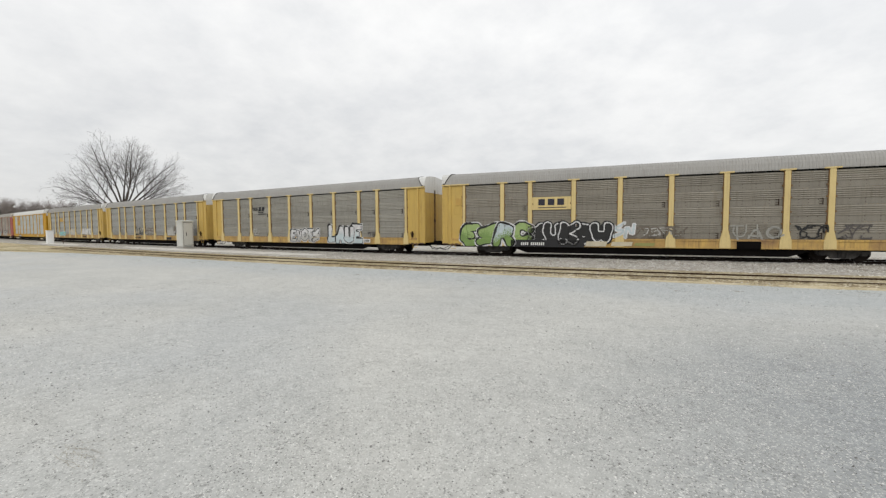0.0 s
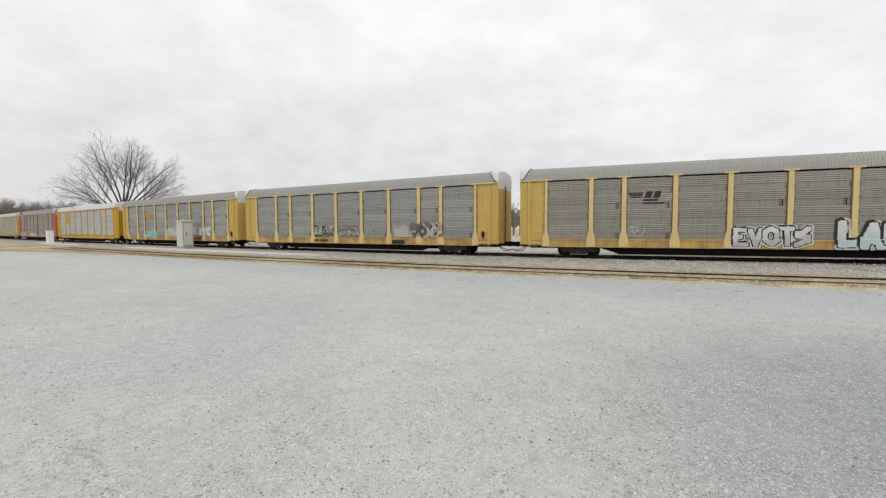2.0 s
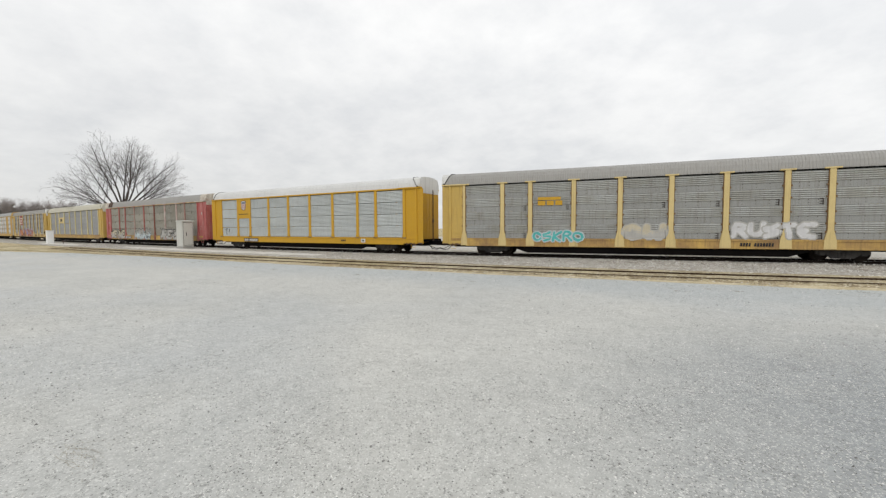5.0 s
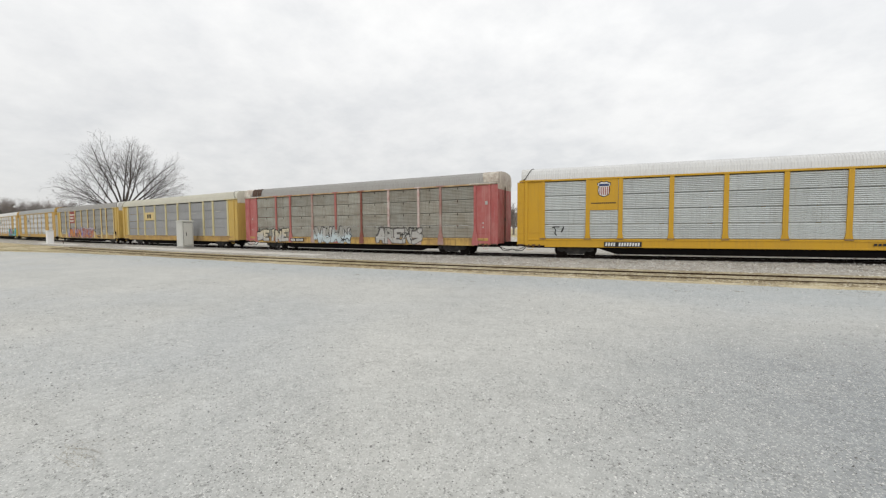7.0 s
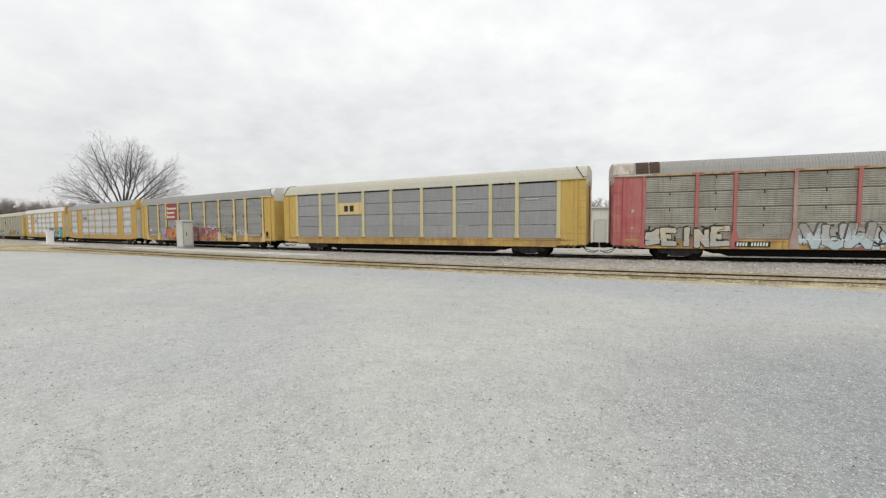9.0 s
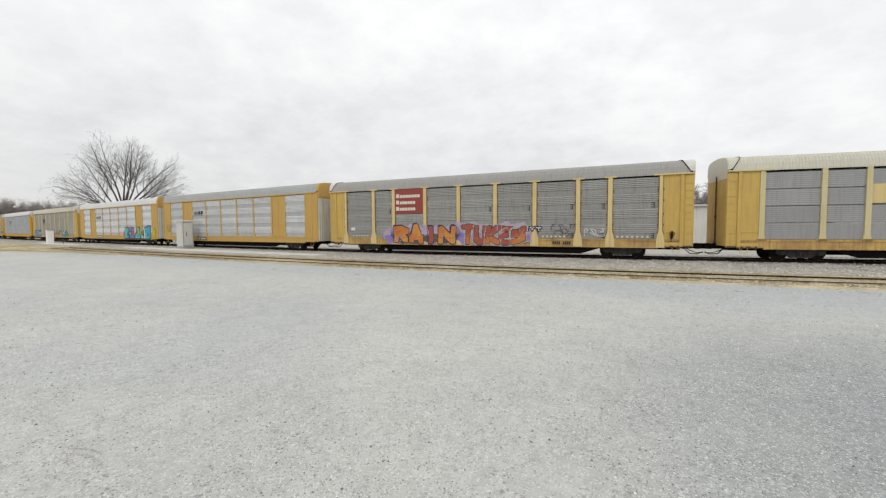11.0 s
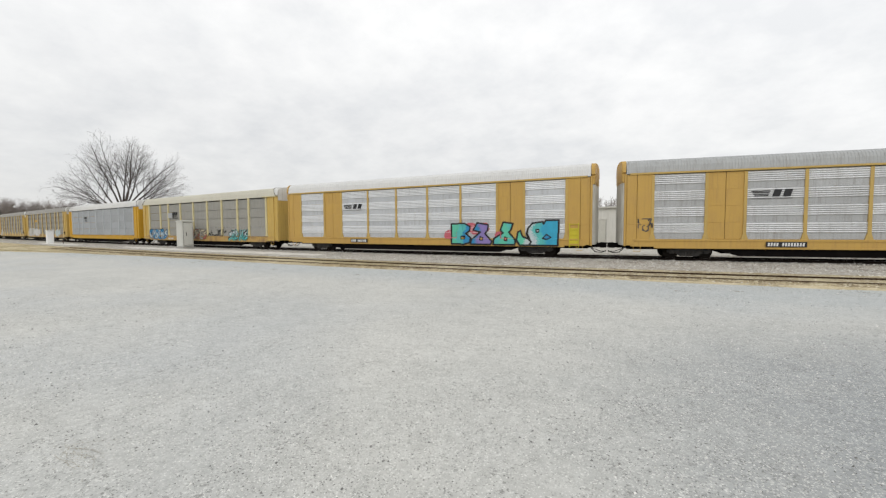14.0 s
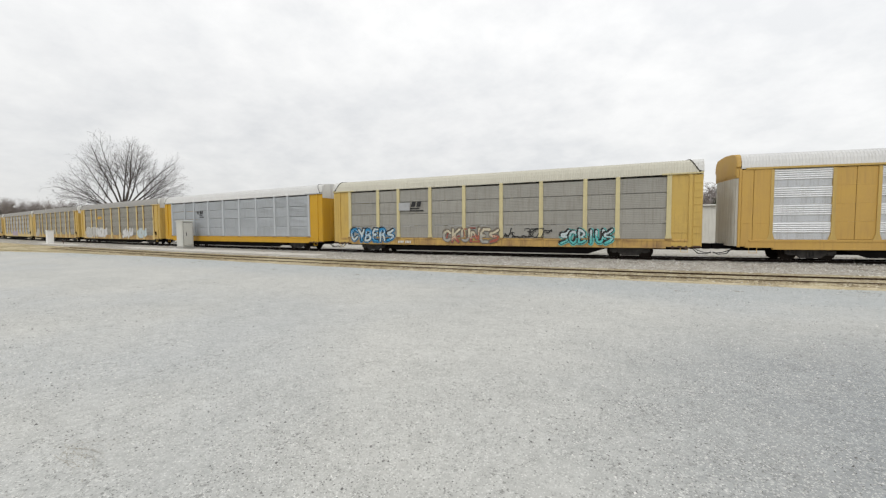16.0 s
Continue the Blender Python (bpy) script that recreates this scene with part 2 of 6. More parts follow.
def lathe(bm, profile, y_axis=True, sides=24):
    """Turns a profile of (radius, along) round the y axis."""
    rings = []
    for r, a in profile:
        rings.append([bm.verts.new((r * math.cos(t), a, r * math.sin(t))) for t in [2 * math.pi * k / sides for k in range(sides)]])
    for u, v in zip(rings, rings[1:]):
        for k in range(sides):
            bm.faces.new((u[k], u[(k + 1) % sides], v[(k + 1) % sides], v[k]))
    bm.faces.new(rings[0][::-1])
    bm.faces.new(rings[-1])
    return bm


def sweep(bm, profile, s0, s1, step, wobble=0.0, closed=False, seed=0):
    """Draws the profile of (offset, z) along the line of the track."""
    rings = []
    for s in np.arange(s0, s1 + step / 2, step):
        ring = []
        for i, (o, z) in enumerate(profile):
            w = wobble * noise.noise((s * 0.35 + seed * 9.7, i * 3.1, seed)) if wobble else 0
            x, y, _ = line(s, o + w)
            ring.append(bm.verts.new((x, y, z + (w * 0.12 if wobble else 0))))
        rings.append(ring)
    n = len(profile)
    for u, v in zip(rings, rings[1:]):
        for k in range(n if closed else n - 1):
            bm.faces.new((u[k], v[k], v[(k + 1) % n], u[(k + 1) % n]))
    if closed:
        bm.faces.new(rings[0])
        bm.faces.new(rings[-1][::-1])
    return bm

# ------------------------------------------------------------------ ground
def speckled(name, base, dark, light, patch, stone=0.02, speck=0.35, rough=0.9, bump=0.3, tint_scale=0.25, tint=None, dark_area=None, band=None):
    """Gravelly ground: broad patches, mottling and single stones, lighter and darker."""
    m = bpy.data.materials.new(name)
    MATS[name] = m
    m.use_nodes = True
    nt = m.node_tree
    n, l = nt.nodes.new, nt.links.new
    bs = nt.nodes["Principled BSDF"]
    bs.inputs["Roughness"].default_value, bs.inputs["Specular IOR Level"].default_value = rough, 0.25
    co = n("ShaderNodeTexCoord")

    def tex(kind, sc, **kw):
        t = n(kind)
        t.inputs["Scale"].default_value = sc
        for k, v in kw.items():
            t.inputs[k].default_value = v
        l(co.outputs["Object"], t.inputs["Vector"])
        return t

    def ramp(v, p0, c0, p1, c1):
        r = n("ShaderNodeValToRGB")
        e = r.color_ramp.elements
        e[0].position, e[0].color, e[1].position, e[1].color = p0, (*c0, 1), p1, (*c1, 1)
        l(v, r.inputs["Fac"])
        return r.outputs["Color"]

    def mix(f, a, b, kind="MIX"):
        x = n("ShaderNodeMix")
        x.data_type, x.blend_type = "RGBA", kind
        for s, v in (("Factor", f), ("A", a), ("B", b)):
            if isinstance(v, (int, float)):
                x.inputs[s].default_value = v
            elif isinstance(v, tuple):
                x.inputs[s].default_value = (*v, 1)
            else:
                l(v, x.inputs[s])
        return x.outputs["Result"]

    broad = tex("ShaderNodeTexNoise", tint_scale, Detail=6.0, Roughness=0.6).outputs["Fac"]
    col = mix(ramp(broad, 0.38, (0, 0, 0), 0.66, (1, 1, 1)), base, patch)
    if tint:
        col = mix(ramp(tex("ShaderNodeTexNoise", 0.11, Detail=3.0).outputs["Fac"], 0.5, (0, 0, 0), 0.66, (0.8, 0.8, 0.8)), col, tint)
    if band:
        # a cooler strip along the far rim, with a ragged near side
        y0, y1, shade = band
        pos = n("ShaderNodeSeparateXYZ")
        l(co.outputs["Object"], pos.inputs["Vector"])
        sway = n("ShaderNodeMath")
        sway.operation = "MULTIPLY_ADD"
        l(tex("ShaderNodeTexNoise", 0.35, Detail=5.0).outputs["Fac"], sway.inputs[0])
        sway.inputs[1].default_value = 4.0
        l(pos.outputs["Y"], sway.inputs[2])
        rise = n("ShaderNodeMapRange")
        for i, q in enumerate((y0 + 2, y1 + 2, 0.0, 0.85)):
            rise.inputs[i + 1].default_value = q
        l(sway.outputs["Value"], rise.inputs["Value"])
        col = mix(rise.outputs["Result"], col, shade)
    if dark_area:
        # a darker area that fades out through a ragged rim
        sx, sy, size, shade = dark_area
        warp = tex("ShaderNodeTexNoise", 0.7, Detail=4.0)
        wv = n("ShaderNodeVectorMath")
        wv.operation = "MULTIPLY_ADD"
        l(warp.outputs["Color"], wv.inputs[0])
        wv.inputs[1].default_value = (2.2, 2.2, 0)
        l(co.outputs["Object"], wv.inputs[2])
        far = n("ShaderNodeVectorMath")
        far.operation = "DISTANCE"
        l(wv.outputs["Vector"], far.inputs[0])
        far.inputs[1].default_value = (sx + 1.1, sy + 1.1, 0)
        fade = n("ShaderNodeMapRange")
        fade.interpolation_type = "SMOOTHSTEP"
        for i, q in enumerate((size * 0.25, size, 1.0, 0.0)):
            fade.inputs[i + 1].default_value = q
        l(far.outputs["Value"], fade.inputs["Value"])
        col = mix(fade.outputs["Result"], col, shade)
    mid = tex("ShaderNodeTexNoise", 7.0, Detail=5.0, Roughness=0.7).outputs["Fac"]
    col = mix(1.0, col, ramp(mid, 0.3, (0.86, 0.86, 0.86), 0.7, (1.08, 1.08, 1.08)), "MULTIPLY")
    clump = tex("ShaderNodeTexNoise", 1.7, Detail=6.0, Roughness=0.75).outputs["Fac"]
    col = mix(1.0, col, ramp(clump, 0.32, (0.9, 0.9, 0.9), 0.68, (1.07, 1.07, 1.07)), "MULTIPLY")
    # grit lies thicker in some places than in others
    drift = ramp(tex("ShaderNodeTexNoise", 1.3 if stone < 0.03 else 0.8, Detail=5.0, Roughness=0.65).outputs["Fac"], 0.38, (0.3,) * 3, 0.62, (1, 1, 1))
    wide = tex("ShaderNodeTexVoronoi", 0.42 / stone)
    tone = n("ShaderNodeSeparateColor")
    l(wide.outputs["Color"], tone.inputs["Color"])
    col = mix(mix(1.0, ramp(tone.outputs["Red"], 0.0, (0.55,) * 3, 0.07, (0, 0, 0)), drift, "MULTIPLY"), col, dark)
    col = mix(mix(1.0, ramp(tone.outputs["Green"], 0.9, (0, 0, 0), 0.97, (0.4,) * 3), drift, "MULTIPLY"), col, light)
    cells = tex("ShaderNodeTexVoronoi", 1 / stone)
    hue = n("ShaderNodeSeparateColor")
    l(cells.outputs["Color"], hue.inputs["Color"])
    pick = mix(1.0, ramp(hue.outputs["Red"], 0.0, (1, 1, 1), 0.16, (0, 0, 0)), drift, "MULTIPLY")
    col = mix(mix(1.0, pick, (speck,) * 3, "MULTIPLY"), col, dark)
    pick2 = ramp(hue.outputs["Green"], 0.84, (0, 0, 0), 0.97, (1, 1, 1))
    col = mix(mix(1.0, pick2, (speck,) * 3, "MULTIPLY"), col, light)
    # sparse dark chips of many sizes
    chips = tex("ShaderNodeTexNoise", 1.1 / stone, Detail=6.0, Roughness=0.85).outputs["Fac"]
    col = mix(mix(1.0, ramp(chips, 0.585, (0, 0, 0), 0.66, (1, 1, 1)), (0.75,) * 3, "MULTIPLY"), col, dark)
    l(col, bs.inputs["Base Color"])
    b = n("ShaderNodeBump")
    b.inputs["Strength"].default_value, b.inputs["Distance"].default_value = bump, stone * 0.6
    l(cells.outputs["Distance"], b.inputs["Height"])
    l(b.outputs["Normal"], bs.inputs["Normal"])
    return m


LOT = speckled("worn pale asphalt", (0.54, 0.538, 0.507), (0.09, 0.09, 0.08), (0.70, 0.70, 0.67), (0.47, 0.472, 0.448), stone=0.013, speck=0.7, tint=(0.46, 0.473, 0.47), dark_area=(4.9, 5.6, 7.8, (0.30, 0.315, 0.32)), band=(11.5, 15.0, (0.425, 0.45, 0.455)))
STRAW = speckled("dry straw grass", (0.58, 0.50, 0.33), (0.17, 0.125, 0.065), (0.74, 0.68, 0.50), (0.37, 0.30, 0.165), stone=0.05, speck=0.7, tint=(0.25, 0.21, 0.11), tint_scale=0.8)
EARTH = speckled("straw-strewn earth", (0.47, 0.40, 0.255), (0.09, 0.07, 0.04), (0.74, 0.68, 0.54), (0.22, 0.17, 0.10), stone=0.07, speck=0.8, tint=(0.40, 0.36, 0.28), tint_scale=1.1)
BALLAST = speckled("limestone ballast", (0.44, 0.415, 0.37), (0.07, 0.06, 0.05), (0.84, 0.83, 0.79), (0.36, 0.33, 0.28), stone=0.08, speck=0.85, bump=1.0, tint_scale=0.7)
STONE = material("pale loose stone", (0.72, 0.70, 0.66), 0.9, other=(0.20, 0.175, 0.14), scale=9, amount=1.0, jitter=0.1)


def grit_material():
    """Loose stones, each of its own tone from dark to chalky."""
    m = bpy.data.materials.new("loose lot grit")
    m.use_nodes = True
    n, l = m.node_tree.nodes.new, m.node_tree.links.new
    bs = m.node_tree.nodes["Principled BSDF"]
    geo, ramp = n("ShaderNodeNewGeometry"), n("ShaderNodeValToRGB")
    e = ramp.color_ramp.elements
    e[0].position, e[0].color = 0.0, (0.13, 0.13, 0.125, 1)
    e[1].position, e[1].color = 1.0, (0.84, 0.83, 0.80, 1)
    for at, c in ((0.24, (0.27, 0.265, 0.255)), (0.36, (0.45, 0.45, 0.43)), (0.75, (0.62, 0.615, 0.59))):
        e.new(at).color = (*c, 1)
    l(geo.outputs["Random Per Island"], ramp.inputs["Fac"])
    l(ramp.outputs["Color"], bs.inputs["Base Color"])
    bs.inputs["Roughness"].default_value = 0.9
    return m


LOT_STONE = grit_material()
TIE_WOOD = material("weathered tie wood", (0.13, 0.10, 0.08), 0.9, other=(0.08, 0.06, 0.05), jitter=0.2, grain=0.3)
BLADE = material("dry grass blades", (0.72, 0.64, 0.44), 0.8, other=(0.50, 0.42, 0.26), scale=2.0, amount=1.0)


def edge(s):
    """Offset of the lot's edge from the track."""
    return float(np.interp(s, [-300, -120, -62, -50, -36, -25, -10, 5, 30], [-60, -26, -13.9, -11.0, -9.75, -9.8, -9.95, -10.35, -10.7]))


def build_ground():
    bm = bmesh.new()
    bmesh.ops.create_grid(bm, x_segments=40, y_segments=40, size=2600)
    tagged(new("ground", mesh_of(bm, "ground", STRAW)), "dry straw-coloured grass ground reaching to the horizon", "ground", kind="structure").location.z = -0.03

    bm = bmesh.new()
    rows = []
    for s in np.arange(-300, 160.1, 1.0):
        e = edge(s) + 0.22 * noise.noise((s * 0.5, 0.3, 0)) + 0.1 * noise.noise((s * 1.9, 5, 0))
        row = []
        for f in (0.0, 0.02, 0.08, 0.25, 1.0):
            o = e + (-150 - e) * f
            x, y, _ = line(s, o)
            row.append(bm.verts.new((x, y, 0.0 if f else -0.04)))
        rows.append(row)
    for u, v in zip(rows, rows[1:]):
        for k in range(4):
            bm.faces.new((u[k], v[k], v[k + 1], u[k + 1]))
    tagged(new("pavement", mesh_of(bm, "pavement", LOT)), "pale grey worn asphalt parking lot with loose grit", "parking lot", kind="structure")

    # gravel bed of the main line, wide towards the siding
    prof = [(4.6, -0.04), (4.2, 0.03), (2.6, 0.06), (1.75, 0.1), (0.0, 0.1), (-1.75, 0.1), (-2.6, 0.03), (-4.5, 0.03), (-5.6, 0.05), (-6.6, 0.055), (-6.85, -0.04)]
    tagged(new("ballast", mesh_of(sweep(bmesh.new(), prof, -460, 320, 2.0, wobble=0.35), "ballast", BALLAST)),
           "pale limestone ballast bed under the main track", "ballast", kind="structure")
    # dark strip between the rails: shade under the cars put into its colour
    shaded = speckled("oily dark ballast", (0.13, 0.12, 0.105), (0.04, 0.035, 0.03), (0.36, 0.34, 0.30), (0.18, 0.165, 0.14), stone=0.07, speck=0.7, bump=0.8, tint_scale=0.9)
    tagged(new("track_bed", mesh_of(sweep(bmesh.new(), [(1.15, 0.09), (1.0, 0.112), (-0.95, 0.112), (-1.1, 0.09)], -300, 200, 2.0, wobble=0.1, seed=9), "track_bed", shaded)), "dark ballast between the main rails, coloured for the shade under the train", "ballast", kind="structure")
    # pale gravel yard behind the main line
    yard = speckled("pale gravel yard", (0.50, 0.48, 0.435), (0.20, 0.18, 0.15), (0.80, 0.79, 0.75), (0.42, 0.395, 0.345), stone=0.06, speck=0.5, bump=0.6, tint_scale=0.3)
    prof = [(64.0, -0.04), (55.0, 0.0), (20.0, 0.01), (6.5, 0.012), (4.0, 0.014), (3.4, -0.03)]
    tagged(new("yard", mesh_of(sweep(bmesh.new(), prof, -120, 120, 2.0, wobble=0.35, seed=7), "yard", yard)), "pale limestone gravel yard behind the main track", "gravel yard", kind="structure")
    # earth and straw in which the siding lies
    prof = [(-6.55, -0.04), (-6.75, 0.05), (-7.4, 0.055), (-8.0, 0.05), (-8.25, 0.035), (-8.9, 0.055), (-9.6, 0.052), (-9.78, 0.035), (-10.3, -0.035)]
    tagged(new("verge", mesh_of(sweep(bmesh.new(), prof, -14, 200, 2.0, wobble=0.06, seed=2), "verge", EARTH)), "straw-covered earth strip holding the siding", "verge", kind="structure")
    brown = speckled("brown winter turf", (0.37, 0.295, 0.165), (0.08, 0.06, 0.03), (0.70, 0.62, 0.44), (0.21, 0.165, 0.085), stone=0.07, speck=0.8, tint=(0.50, 0.43, 0.28), tint_scale=0.9)
    prof = prof[:-1] + [(-10.0, 0.015), (-10.5, -0.035)]
    tagged(new("verge", mesh_of(sweep(bmesh.new(), prof, -66, -14, 2.0, wobble=0.12, seed=2), "verge", brown)), "brown winter turf round the end of the siding", "verge", kind="structure")


def build_pad():
    """Fresh pale limestone spread between the tracks."""
    pale = speckled("fresh limestone gravel", (0.70, 0.68, 0.63), (0.30, 0.27, 0.23), (0.86, 0.85, 0.82), (0.60, 0.58, 0.52), stone=0.06, speck=0.6, bump=0.8, tint_scale=0.7)
    for s0, s1, o0, o1, sd in ((-58, -24, -2.75, -5.4, 1), (-92, -72, -3.0, -5.6, 2)):
        bm = bmesh.new()
        rows = []
        for s in np.arange(s0, s1 + 0.1, 0.5):
            t = math.sin(math.pi * min(1, max(0, (s - s0) / (s1 - s0)))) ** 0.35
            row = []
            for f in (0.0, 0.15, 0.85, 1.0):
                o = (o0 + o1) / 2 + (o1 - o0) * (f - 0.5) * t + 0.25 * noise.noise((s * 0.45, f * 4, sd))
                x, y, _ = line(s, o)
                row.append(bm.verts.new((x, y, 0.085 if 0 < f < 1 else 0.0)))
            rows.append(row)
        for u, v in zip(rows, rows[1:]):
            for k in range(3):
                bm.faces.new((u[k], v[k], v[k + 1], u[k + 1]))
        tagged(new("gravel_pad", mesh_of(bm, "gravel_pad", pale)), "fresh pale limestone gravel spread beside the main track", "gravel", kind="structure")


def rail_profile(off, top, h=0.17):
    """Section of a flat-bottomed rail."""
    z = top - h
    return [(off - 0.07, z), (off - 0.07, z + 0.015), (off - 0.012, z + 0.04), (off - 0.012, top - 0.045), (off - 0.036, top - 0.035), (off - 0.036, top),
            (off + 0.036, top), (off + 0.036, top - 0.035), (off + 0.012, top - 0.045), (off + 0.012, z + 0.04), (off + 0.07, z + 0.015), (off + 0.07, z)]


SIDING = -8.93       # centre of the siding
SIDING_TOP = 0.1


def build_tracks():
    for name, off, top, s0, s1, label in (("main_track", 0.0, RAIL, -460, 320, "steel main line track with dark worn rails"),
                                          ("siding_track", SIDING, SIDING_TOP, -62, 200, "rusty siding track half sunk in dry grass")):
        track = tagged(new(name), label, "railway track", kind="structure")
        for side in (-0.7535, 0.7535):
            deep = 0.028 if off != 0.0 and side < 0 else 0.0
            part("rail", sweep(bmesh.new(), rail_profile(off + side, top - deep), s0, s1, 2.0, closed=True), RAIL_STEEL if off == 0.0 else SIDING_STEEL, track)
            bm = bmesh.new()
            sweep(bm, [(off + side - 0.03, top + 0.002), (off + side + 0.03, top + 0.002)], s0, s1, 2.0)
            if off == 0.0:
                part("rail_head", bm, TREAD, track, "polished running surface")
            else:
                bm.free()
        tie = mesh_of(box(bmesh.new(), -0.115, 0.115, -1.3, 1.3, -0.18, 0.0, 0.012), "tie", TIE_WOOD)
        for i in range(150 if off == 0.0 else 140):
            s = -62 + i * 0.56
            x, y, h = line(s, off)
            ob = part("tie", tie, None, track)
            ob.matrix_local = pose(x, y, top - 0.165 - (0.0 if off == 0.0 else 0.03) + 0.01 * noise.noise((s, 2, off)), 0, 0, math.degrees(h) + 2 * noise.noise((s, 0, 1)))


def pebbles(name, spots, mat, label, category="gravel"):
    """Many small uneven stones as one object; spots: x, y, z, size."""
    rng = np.random.default_rng(5)
    base = np.array([(1, 0, 0), (-0.5, 0.87, 0), (-0.5, -0.87, 0), (0.15, 0.1, 0.75), (0, 0, -0.5)])
    tri = [(0, 1, 3), (1, 2, 3), (2, 0, 3), (1, 0, 4), (2, 1, 4), (0, 2, 4)]
    verts, faces = [], []
    for x, y, z, r in spots:
        a = rng.uniform(0, 6.28)
        c, s = math.cos(a), math.sin(a)
        k = len(verts)
        for bx, by, bz in base * rng.uniform(0.6, 1.2, (5, 3)):
            verts.append((x + r * (bx * c - by * s), y + r * (bx * s + by * c), z + r * bz))
        faces += [(a0 + k, b0 + k, c0 + k) for a0, b0, c0 in tri]
    me = bpy.data.meshes.new(name)
    me.from_pydata(verts, [], faces)
    me.materials.append(mat)
    return tagged(new(name, me), label, category, kind="stuff")


def build_stones():
    rng = np.random.default_rng(2)
    spots = []
    for _ in range(26000):
        s, o = rng.uniform(-75, 22), rng.uniform(-6.3, 5.5)
        x, y, _h = line(s, o)
        z = float(np.interp(o, [-6.3, -4.5, -2.6, -1.75, 1.75, 2.6, 6.5], [0.03, 0.02, 0.03, 0.1, 0.1, 0.06, 0.03]))
        spots.append((x, y, z + 0.008, rng.uniform(0.025, 0.065) * (1.8 if rng.random() < 0.15 else 1)))
    pebbles("ballast_stones", spots, STONE, "loose pale limestone ballast stones between the tracks")
    spots = []
    while len(spots) < 34000:
        d = 2.2 + 17 * rng.uniform(0, 1) ** 1.5
        a = radians(rng.uniform(-82, 22))
        x, y = d * math.sin(a), d * math.cos(a)
        if noise.noise((x * 0.6, y * 0.6, 7)) + 0.4 * noise.noise((x * 2, y * 2, 9)) < rng.uniform(-0.6, 0.25):
            continue
        spots.append((x, y, 0.001, rng.uniform(0.004, 0.0085) * (1 + 0.06 * d) * (1.9 if rng.random() < 0.06 else 1)))
    pebbles("lot_grit", spots, LOT_STONE, "loose grit and small stones on the asphalt")


def build_weeds():
    """Scattered dark scraps of dead weed near the lot's rim."""
    rng = np.random.default_rng(17)
    spots = []
    for _ in range(34):
        s = rng.uniform(-48, 8)
        x, y, h = line(s, edge(s) - min(3.2, rng.gamma(1.6, 1.2)) - 0.3)
        a, ln = h + rng.uniform(-0.3, 0.3), rng.uniform(0.1, 0.5)
        for _k in range(int(10 + 40 * ln)):
            u = rng.uniform(-ln / 2, ln / 2)
            spots.append((x + u * math.cos(a) + rng.normal(0, 0.05), y + u * math.sin(a) + rng.normal(0, 0.05), 0.003, rng.uniform(0.008, 0.02)))
    pebbles("weed_scraps", spots, material("dead weed", (0.33, 0.30, 0.22), 0.95, other=(0.20, 0.18, 0.13), scale=4.0, amount=1.0), "dark scraps of dead weed scattered on the asphalt", "weeds")


def build_siding_weeds():
    """Dead brown weeds crowding the near rail of the siding."""
    rng = np.random.default_rng(23)
    spots = []
    while len(spots) < 7000:
        s = rng.uniform(-62, 24)
        thick = noise.noise((s * 0.35, 4, 0)) + 0.6 * noise.noise((s * 1.7, 8, 0))
        if thick < rng.uniform(-0.7, 0.5):
            continue
        o = SIDING + 0.64 - abs(rng.normal(0, 0.11)) if rng.random() < 0.6 else SIDING - 0.84 - abs(rng.normal(0, 0.12))
        x, y, _h = line(s, o)
        spots.append((x, y, 0.03, rng.uniform(0.012, 0.04)))
    pebbles("siding_weeds", spots, material("dead brown weeds", (0.25, 0.18, 0.10), 0.95, other=(0.08, 0.055, 0.035), scale=3.0, amount=1.0), "dead brown weeds along the siding's rail", "weeds")


def build_grass():
    """Short dead grass in the strip between lot and siding, and over the siding."""
    rng = np.random.default_rng(3)
    verts, faces = [], []
    for _ in range(16000):
        s = rng.uniform(-110, 20)
        o = edge(s) + 0.15 + rng.gamma(1.5, 0.6) if rng.random() < 0.62 else rng.uniform(-10.4, -6.5)
        if abs(abs(o - SIDING) - 0.75) < 0.09:
            continue
        if noise.noise((s * 0.5, o * 0.9, 3)) < -0.25:
            continue
        x, y, _h = line(s, o)
        hgt, a = rng.uniform(0.01, 0.05), rng.uniform(0, 6.28)
        dx, dy = math.cos(a), math.sin(a)
        k = len(verts)
        w, lean = rng.uniform(0.012, 0.03), rng.uniform(-0.08, 0.08)
        verts += [(x - dx * w, y - dy * w, -0.03), (x + dx * w, y + dy * w, -0.03), (x - dy * lean, y + dx * lean, hgt), (x + dy * lean * 0.4 + w, y, hgt * 0.7)]
        faces += [(k, k + 1, k + 2), (k, k + 1, k + 3)]
    me = bpy.data.meshes.new("dry_grass")
    me.from_pydata(verts, [], faces)
    me.materials.append(BLADE)
    tagged(new("dry_grass", me), "short dead straw-coloured grass along the lot's edge", "grass", kind="stuff")


build_ground()
build_tracks()
build_pad()


